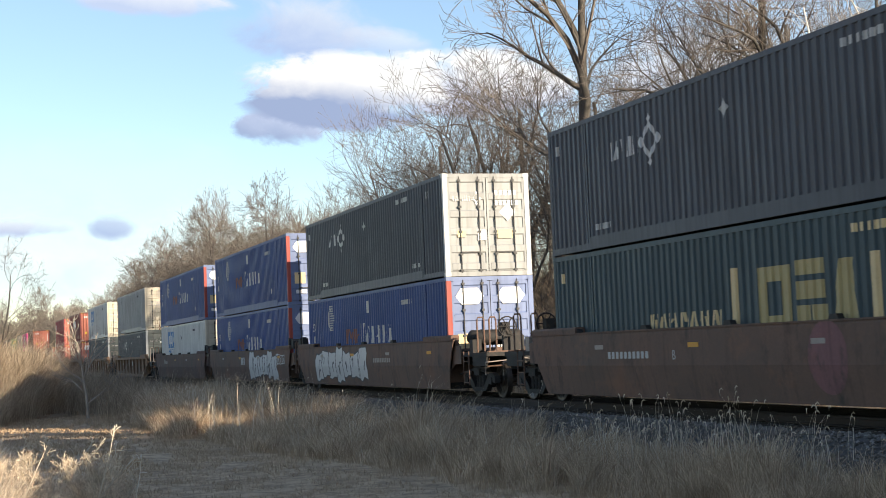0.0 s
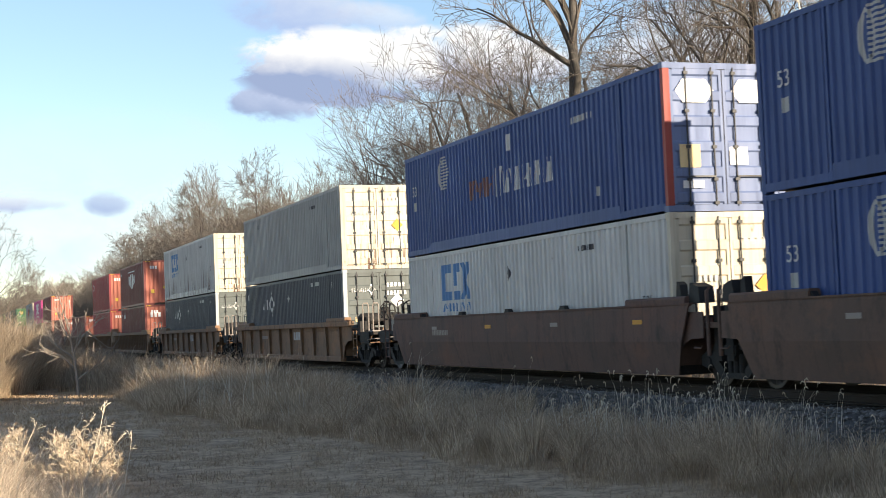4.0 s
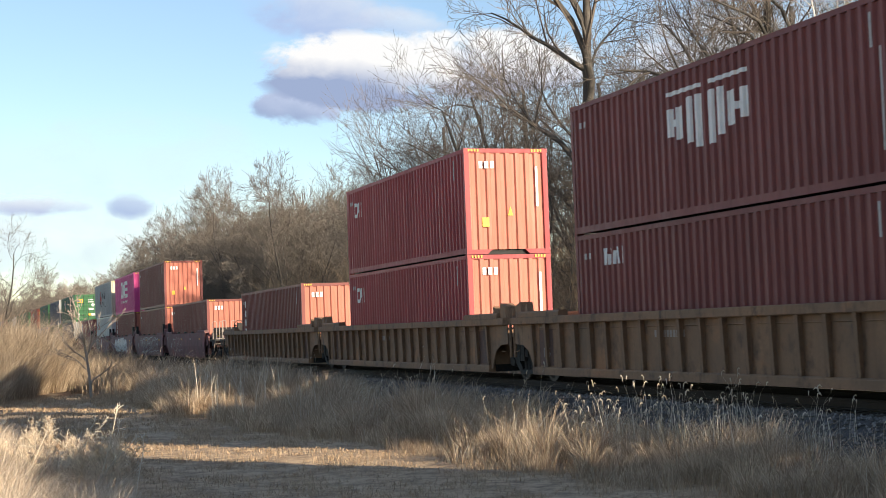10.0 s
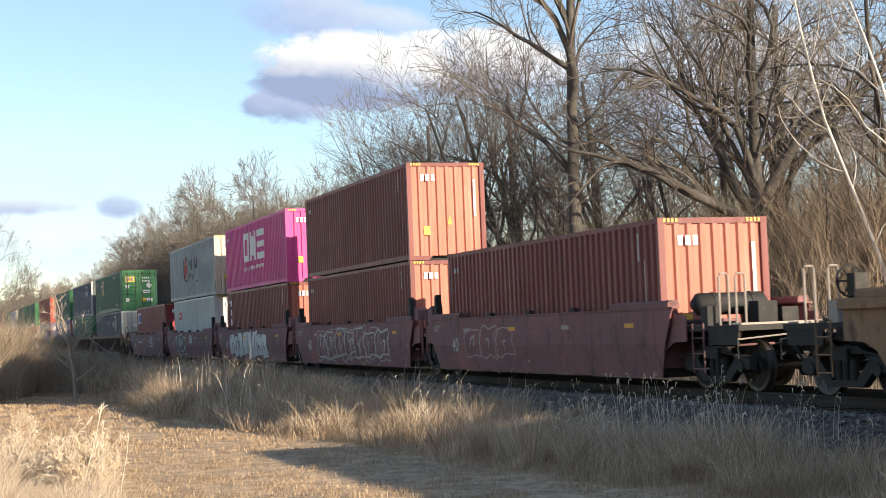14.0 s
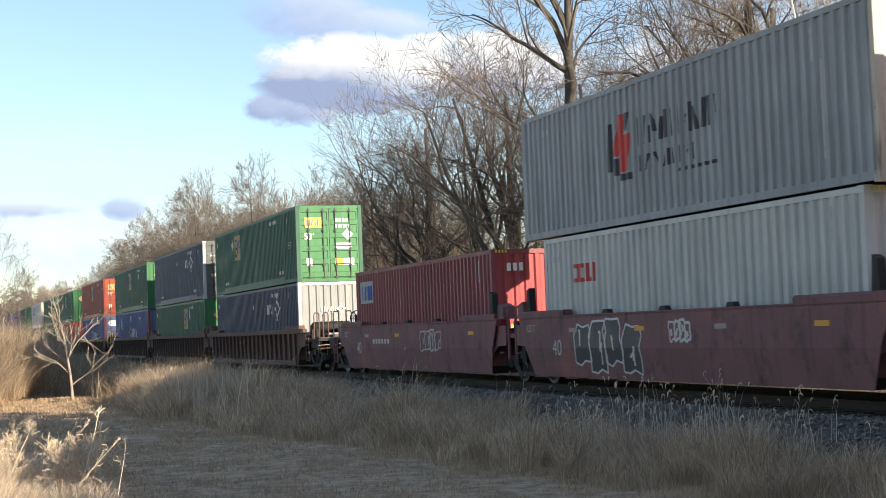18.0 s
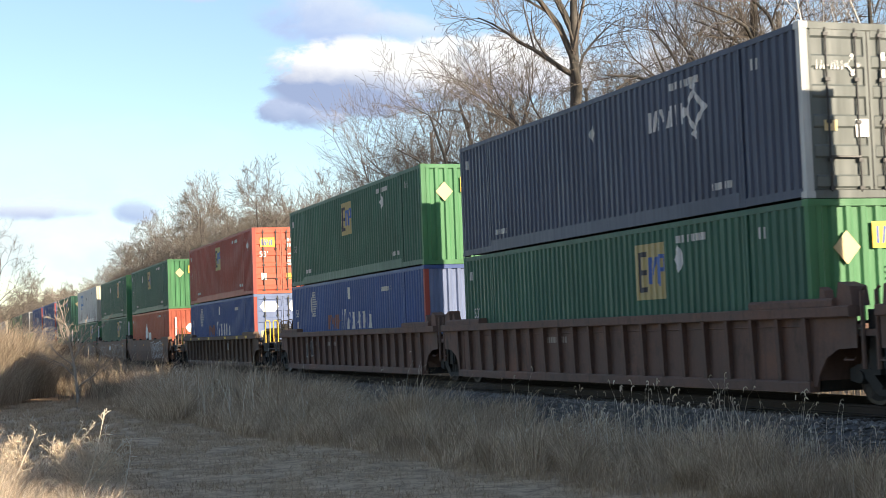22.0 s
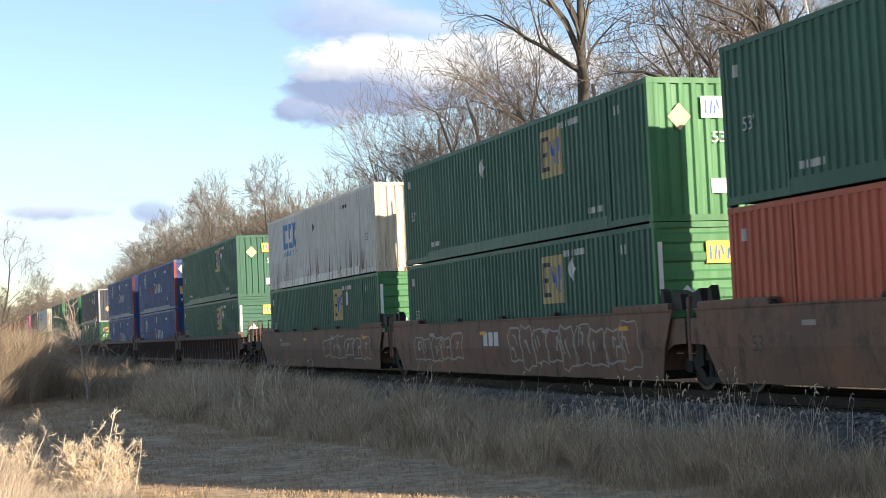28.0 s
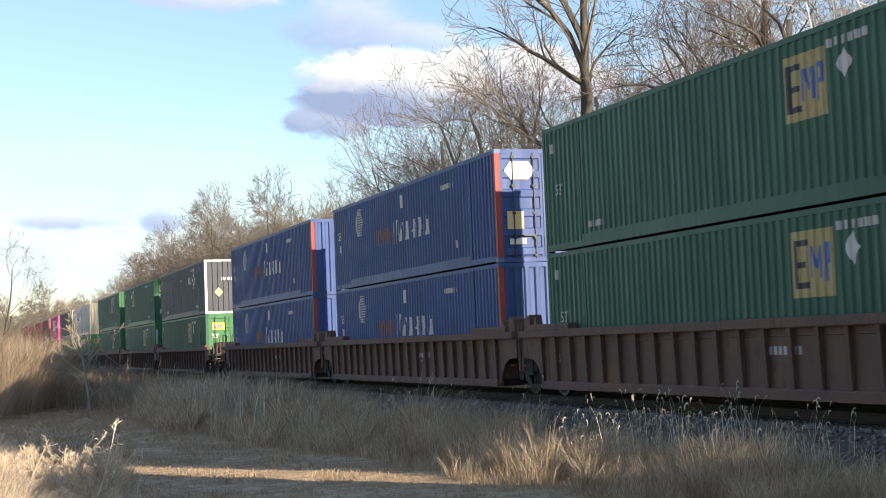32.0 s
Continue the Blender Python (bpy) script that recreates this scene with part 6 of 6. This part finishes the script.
def build_train():
    H53, H40 = 8.2, 6.2
    def car(p, half, style, hue, front, rear, **kw):
        w = Well(half, style, hue, front, rear, **kw)
        place(w.ob, p, 0)
        return w
    numbers = lambda w, u, z=1.05, n=10, width=1.3, hue="faded": w.mark("stencil", mark[hue], bars(u, z, n, width, 0.14), "stencilled car number shapes", 0.002)
    # brown smooth car that leads the view
    car(-227.4, H53, "smooth", "brown", True, False)
    load(-227.4, emp("wall"), pacer())
    car(-208.0, H53, "smooth", "brown", False, False)
    load(-208.0, emp("wall"), umax())
    w = car(-188.6, H53, "smooth", "brown", False, True, brake=True)
    numbers(w, -4.9, 1.0, 10, 1.9, "grey")
    w.text("B", 0.26, -2.0, 1.05, mark["grey"])
    w.mark("roundel", CAR["oxide"], [oval(3.1, 0.98, 0.55, 0.6, 20)], "faded round emblem", 0.002)
    b = box53("teal", "door", "teal", "dark slate-blue container with yellow block emblem and brackets")
    b.side("emblem", mark["ochre"], frame_of(0.75, 1.75, 1.0, 2.1, 0.26) + [rect(1.95, 2.3, 1.0, 1.4), rect(1.95, 2.75, 1.5, 1.8), rect(2.4, 2.8, 1.0, 1.4), rect(1.95, 2.75, 1.9, 2.15), rect(2.95, 3.3, 1.0, 2.1, 0.25), rect(3.4, 3.7, 1.0, 2.1, -0.2)], "yellow block emblem")
    b.side("bracket", mark["sand"], [rect(-0.2, 0.05, 0.85, 2.15), rect(4.0, 4.25, 0.85, 2.15)], "pale bracket")
    b.side("lettering", mark["sand"], strokes(-3.4, 1.15, 13, 2.9, 0.28, 0.06))
    small_marks(b, mark["sand"])
    load(-188.6, b, umax())
    # brown smooth three-well car with paint strokes
    w = car(-164.9, H53, "smooth", "brown", True, False, brake=False)
    w.graffiti(1, -6.4, 0.4, 0.28, 1.56, 7, "dark", "silver")
    numbers(w, 1.3, 0.98, 10, 1.9, "faded")
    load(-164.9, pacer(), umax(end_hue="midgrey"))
    w = car(-145.4, H53, "smooth", "brown", False, False)
    w.mark("stencil", mark["grey"], bars(-0.95, 0.95, 3, 0.95, 0.32, 0.3), "", 0.002)
    w.graffiti(2, 0.8, 6.5, 0.28, 1.55, 6, "dark", "silver")
    w.graffiti(3, 6.4, 8.0, 0.9, 1.4, 4, "silver")
    load(-145.4, pacer(), pacer())
    w = car(-125.9, H53, "smooth", "umber", False, True, brake=True)
    numbers(w, -5.5)
    b = csx()
    load(-125.9, b, pacer())
    # two single cars with few ribs
    for p, top in ((-102.45, None), (-79.0, csx())):
        w = car(p, H53, "ribbed", "tan", True, True, rib=1.85, brake=p > -90)
        w.text("53", 0.42, 4.5, 0.92, mark["dark"])
        w.mark("stencil", mark["grey"], bars(1.2, 0.95, 3, 1.1, 0.3, 0.25), "", 0.002)
        numbers(w, -4.5, 1.0, 9, 1.2)
        if top is None:
            top = box53("grey", "door", "cream", "pale grey container with rust-stained doors", "cream")
            top.side("stencil", mark["dark"], bars(3.8, 2.4, 6, 0.9, 0.12) + bars(-5.2, 2.3, 3, 0.3, 0.2))
            top.side("placard", mark["ochre"], [rect(-7.7, -7.4, 1.0, 1.35)])
            top.face("stencil", mark["grey"], bars(0.3, 2.3, 4, 0.55, 0.15) + bars(-0.9, 1.85, 5, 0.7, 0.1) + bars(-0.9, 1.65, 5, 0.8, 0.1), out=0.004)
            top.face("placard", mark["amber"], [diamond(0.72, 1.5, 0.2, 0.22)], "rusty orange placard", 0.004)
            top.face("notice", mark["white"], [rect(0.6, 0.9, 0.8, 1.1)], out=0.004)
        load(p, umax(), top)
    # tan ribbed three-well car with forty-foot boxes
    for p, ends, hue, kinds in ((-55.5, (True, False), "brown", ("ticks", "shield")), (-36.15, (False, False), "red", ("corner", "corner")), (-16.7, (False, True), "rust", ("column", None))):
        w = car(p, H53, "ribbed", "tan", *ends, rib=0.80, brake=True)
        numbers(w, -2.0)
        w.mark("patch", CAR["umber"], [rect(7.0, 7.9, 0.42, 1.3)], "dark repainted patch", 0.002)
        w.mark("patch", CAR["umber"], [rect(-7.9, -7.1, 0.42, 1.3)], "dark repainted patch", 0.002)
        w.text("125", 0.30, -7.5, 0.72, mark["grey"])
        lab = {"brown": "dark red-brown forty-foot shipping container", "red": "crimson forty-foot shipping container", "rust": "rust-red forty-foot shipping container"}[hue]
        # front end: the body's red family, lightened to stand in for sunlight
        lo = box40(hue, "sunlit_red", lab)
        deco_iso(lo, "white", kinds[0])
        if kinds[0] == "ticks":
            lo.face("lettering", mark["white"], bars(-0.85, 2.1, 3, 0.75, 0.3), out=0.006)
        hi = None
        if kinds[1]:
            hi = box40(hue, "sunlit_red", lab + (" with a white shield emblem" if kinds[1] == "shield" else ""))
            deco_iso(hi, "white", kinds[1])
        load(p, lo, hi)
    # maroon smooth five-well car
    data = ((5.1, "rust", None, ""), (20.6, "rust", "rust", ""), (36.05, "brown", "pink", "big"), (51.55, "offwhite", "steel", "name"), (67.1, "maroon", None, "plate"))
    for i, (p, lo_hue, hi_hue, kind) in enumerate(data):
        w = car(p, H40, "smooth", "oxide", i == 0, i == 4, brake=True)
        w.text("40", 0.5, -4.9, 0.85, mark["grey"])
        w.text("125 T", 0.22, -6.35, 1.3, mark["grey"])
        if i == 0:
            w.graffiti(11, -4.2, -1.0, 0.5, 1.4, 3, "faded")
        if i == 1:
            w.graffiti(12, -4.0, 4.6, 0.32, 1.5, 8, "faded")
            w.graffiti(17, -3.8, 4.4, 0.4, 1.45, 7, "grey")
        if i == 2:
            w.graffiti(13, -4.3, 3.4, 0.28, 1.54, 8, "dark", "silver")
        if i == 3:
            w.graffiti(14, -4.0, -1.0, 0.36, 1.48, 4, "silver", "dark")
            w.graffiti(15, 0.3, 1.1, 1.0, 1.4, 4, "silver")
        if i == 4:
            w.graffiti(16, 1.2, 2.9, 0.75, 1.4, 4, "grey")
            numbers(w, -3.4, 1.0, 6, 1.8, "grey")
        labs = {"rust": "rust-red forty-foot shipping container", "brown": "dark brown forty-foot shipping container", "offwhite": "off-white forty-foot shipping container", "maroon": "maroon forty-foot shipping container with a pale nameplate",
                "pink": "magenta pink forty-foot container with a huge white emblem", "steel": "steel-grey container with dark lettering and red bars"}
        lo = box40(lo_hue, {"offwhite": "white", "maroon": "red"}.get(lo_hue, "sunlit_red"), labs[lo_hue])
        deco_iso(lo, "white", kind if kind == "plate" else ("column" if lo_hue == "brown" else ""))
        if lo_hue == "offwhite":
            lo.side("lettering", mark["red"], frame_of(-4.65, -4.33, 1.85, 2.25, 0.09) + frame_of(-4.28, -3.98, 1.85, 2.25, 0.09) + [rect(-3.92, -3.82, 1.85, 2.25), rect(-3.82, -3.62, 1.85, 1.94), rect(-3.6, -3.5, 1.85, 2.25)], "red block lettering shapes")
            lo.face("lettering", mark["red"], bars(-0.2, 1.9, 4, 0.75, 0.18), "red block lettering shapes", 0.006)
        hi = None
        if hi_hue == "steel":
            hi = box40("steel", "cream", labs["steel"], L45, "cream")
            deco_iso(hi, "white", "name")
        elif hi_hue:
            hi = box40(hi_hue, "pink" if hi_hue == "pink" else "sunlit_red", labs[hi_hue])
            deco_iso(hi, "white", kind)
        load(p, lo, hi, 51.85 if hi_hue == "steel" else None)
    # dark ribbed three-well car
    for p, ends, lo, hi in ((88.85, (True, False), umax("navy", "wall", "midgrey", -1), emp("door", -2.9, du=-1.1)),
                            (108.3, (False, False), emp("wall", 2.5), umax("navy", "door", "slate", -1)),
                            (127.75, (False, True), pacer("wall"), emp("wall", 0.0, du=4.1))):
        w = car(p, H53, "ribbed", "umber", *ends, rib=0.82, brake=True)
        numbers(w, -2.6)
        if ends[1]:
            w.graffiti(21, -5.5, -4.2, 0.6, 1.3, 2, "grey", "dark")
        load(p, lo, hi)
    # single ribbed car with yellow stripes
    w = car(151.0, H53, "ribbed", "drab", True, True, rib=0.95, brake=False)
    w.mark("stencil", mark["grey"], bars(2.1, 0.92, 3, 1.3, 0.32, 0.3), "", 0.002)
    for y in (-7.4, -5.4, -2.6, 1.6, 4.4, 6.8):
        part("reflector", Mesh().box(-1.562, -1.556, y - 0.2, y + 0.2, 1.43, 1.54), mark["yellow"], w.ob)
    # doors take a brighter orange than the brick-red sides: painted sunlight
    b = emp("door", 0.0, "tomato", "orange", du=9.0 - 2)
    b.text("WARNING", 0.14, 0.62, 1.72, mark["white"], "front")
    b.text("HIGH CUBE", 0.14, 0.62, 1.56, mark["white"], "front")
    load(151.0, pacer(), b)
    # brown smooth three-well car with faded paint strokes
    hub = box53("orange", "wall", "orange", "bright orange-red container with a white house emblem")
    hub.side("emblem", mark["white"], [rect(-1.75, -0.8, 0.9, 1.6), [(-1.9, 1.6), (-0.65, 1.6), (-1.28, 2.2)], rect(-0.5, -0.2, 1.1, 1.6), rect(-0.1, 0.3, 1.1, 1.6), rect(0.4, 0.6, 1.1, 1.6)] + bars(-0.5, 0.75, 6, 1.6, 0.24, 0.3), "white house emblem and lettering shapes")
    hub.face("emblem", mark["white"], [[(-0.35, 1.75), (-0.15, 1.5), (0.1, 1.5), (0.3, 1.75), (0.1, 2.0), (-0.15, 2.0)]] + bars(0.45, 1.6, 4, 0.6, 0.26), "white hexagon emblem", 0.004)
    hub.face("stencil", mark["white"], bars(-0.95, 1.2, 1, 0.1, 1.2, 0), out=0.006)
    small_marks(hub, mark["grey"])
    for p, ends, lo, hi, hue in ((174.75, (True, False), hub, emp("wall", 0.35, du=-3.0), "russet"),
                                 (193.8, (False, False), emp("bars", 2.85), emp("wall", 3.1, plain=True, du=-4.5), "russet"),
                                 (213.1, (False, True), emp("bars", 3.0), csx("wall", "cream"), "russet")):
        w = car(p, H53, "smooth", hue, *ends, brake=True)
        if p < 180:
            w.graffiti(31, 2.0, 6.8, 0.36, 1.5, 7, "silver")
            w.graffiti(35, 2.3, 6.5, 0.5, 1.4, 5, "grey")
            w.text("53", 0.4, -6.9, 0.9, mark["dark"])
        elif p < 200:
            w.mark("stencil", mark["silver"], bars(-1.2, 0.92, 3, 1.15, 0.34, 0.25), "", 0.002)
            w.graffiti(32, 0.6, 7.6, 0.38, 1.4, 9, "faded")
            w.graffiti(33, -7.0, -3.0, 0.5, 1.3, 5, "faded")
        else:
            numbers(w, -5.4, 1.0, 10, 1.8, "faded")
            w.graffiti(34, 1.5, 7.5, 0.5, 1.35, 6, "faded")
        load(p, lo, hi)
    # dark ribbed three-well car
    for p, ends, lo, hi in ((236.25, (True, False), emp("bars", 2.85, end_hue="darkgreen"), emp("wall", 2.9, end_hue="darkgreen")), (255.55, (False, False), pacer("wall", "blue"), pacer("door", "blue")), (275.1, (False, True), pacer("wall", "blue"), pacer("wall", "blue"))):
        w = car(p, H53, "ribbed", "umber", *ends, rib=0.84, brake=True)
        numbers(w, 1.5, 0.95, 8, 1.2, "grey")
        w.text("125", 0.26, -7.4, 0.9, mark["grey"])
        load(p, lo, hi)
    for p, ends, lo, hi in ((298.9, (True, False), emp("door", 2.8), umax("charcoal", "wall", "charcoal", -1)), (318.3, (False, False), emp("bars", 2.8), emp("door", -2.9, du=-1.1)), (337.9, (False, True), emp("wall"), emp("wall", 2.8)),
                            (361.7, (True, False), emp("door", 2.5), csx("wall", "cream")), (381.2, (False, False), emp("wall"), umax("charcoal", "wall", "charcoal", -1))):
        car(p, H53, "ribbed", "umber", *ends, rib=0.9, brake=True)
        load(p, lo, hi)
    for i, (p, hue) in enumerate(((399.5, "pink"), (415.2, "brown"), (430.8, "red"), (446.4, "rust"), (462.0, "red"))):
        car(p, H40, "smooth", "oxide", i == 0, i == 4, brake=True)
        lab = {"pink": "magenta pink forty-foot shipping container", "brown": "brown forty-foot shipping container", "red": "crimson forty-foot shipping container", "rust": "rust-red forty-foot shipping container"}[hue]
        lo, hi = box40("maroon", "sunlit_red", "maroon forty-foot shipping container"), box40(hue, hue if hue in ("pink", "red") else "sunlit_red", lab)
        deco_iso(hi, "white", "big" if hue == "pink" else "")
        load(p, lo, hi)


def travel(t):
    """How far the train has run, in metres, from its place at 16 s."""
    d = t - 16
    return 13.298 * d + 0.00195 * d * d - 0.00014 * d ** 3


CLOUDS = []


def build_sky():
    for i, row in enumerate(CLOUD_ROWS):
        CLOUDS.append(cloud_sheet(*row, dist=2900.0 + 12 * i))


VIOLET, PALE, HAZE, WHITE = (0.28, 0.345, 0.51), (0.46, 0.51, 0.66), (0.51, 0.62, 0.70), (0.78, 0.775, 0.77)
CLOUD_ROWS = ((850, 532, 520, 185, 1.0, 1.0, VIOLET, WHITE, 0.3, (0.45, 1.4)),      # the bright bank and its dark foot
              (715, 462, 230, 100, 12.4, 0.95, VIOLET, PALE, 0.45, (0.3, 0.8)),
              (1130, 565, 560, 180, 5.2, 0.95, PALE, WHITE, 0.45),
              (790, 675, 420, 180, 2.3, 0.75, (0.36, 0.42, 0.62), (0.60, 0.63, 0.70), 0.8, (0.3, 0.8)),
              (940, 650, 260, 80, 14.1, 0.55, PALE, (0.68, 0.69, 0.72), 0.7),
              (1800, 520, 1000, 460, 6.7, 0.85, (0.38, 0.43, 0.58), (0.60, 0.63, 0.68), 0.6),
              (470, 725, 380, 80, 7.9, 0.8, PALE, (0.70, 0.70, 0.72), 0.6),
              (190, 268, 260, 50, 3.1, 0.9, (0.40, 0.45, 0.62), (0.62, 0.66, 0.72), 0.6, (0.2, 1.0)),
              (384, 268, 130, 70, 8.8, 0.85, (0.32, 0.40, 0.60), (0.45, 0.53, 0.68), 0.6),
              (330, 330, 1000, 330, 9.6, 0.5, HAZE, (0.58, 0.68, 0.74), 1.0, (0.2, 1.0), 0.7),
              (200, 190, 1100, 220, 15.5, 0.85, HAZE, (0.66, 0.71, 0.74), 0.9, (0.2, 1.0), 0.5))

build_ground()
build_track()
build_sky()
build_woods()
build_grass()
build_train()


def motions():
    """The train rolls by, its wheels turn, the clouds drift."""
    times = [0, 2, 4, 8, 12, 16, 20, 24, 28, 30, 32]
    for ob, p, z in MOVERS:
        walk(ob, [(t, pose(XC, p - travel(t), z)) for t in times])
    for ob, a, b in CLOUDS:
        walk(ob, [(0, a), (32, b)])
    for k in (-1, 1):
        same = [w for w in WHEELSETS if w.location.y * k > 0]
        y = 0.89 * k
        walk(same[0], [(i / FPS, pose(0, y, WHEEL_R, math.degrees(travel(i / FPS) / WHEEL_R) % 360)) for i in range(32 * FPS + 1)])
        src = same[0].animation_data
        for w in same[1:]:
            w.rotation_mode = "QUATERNION"
            w.animation_data_create()
            w.animation_data.action = src.action
            w.animation_data.action_slot = src.action_slot


motions()
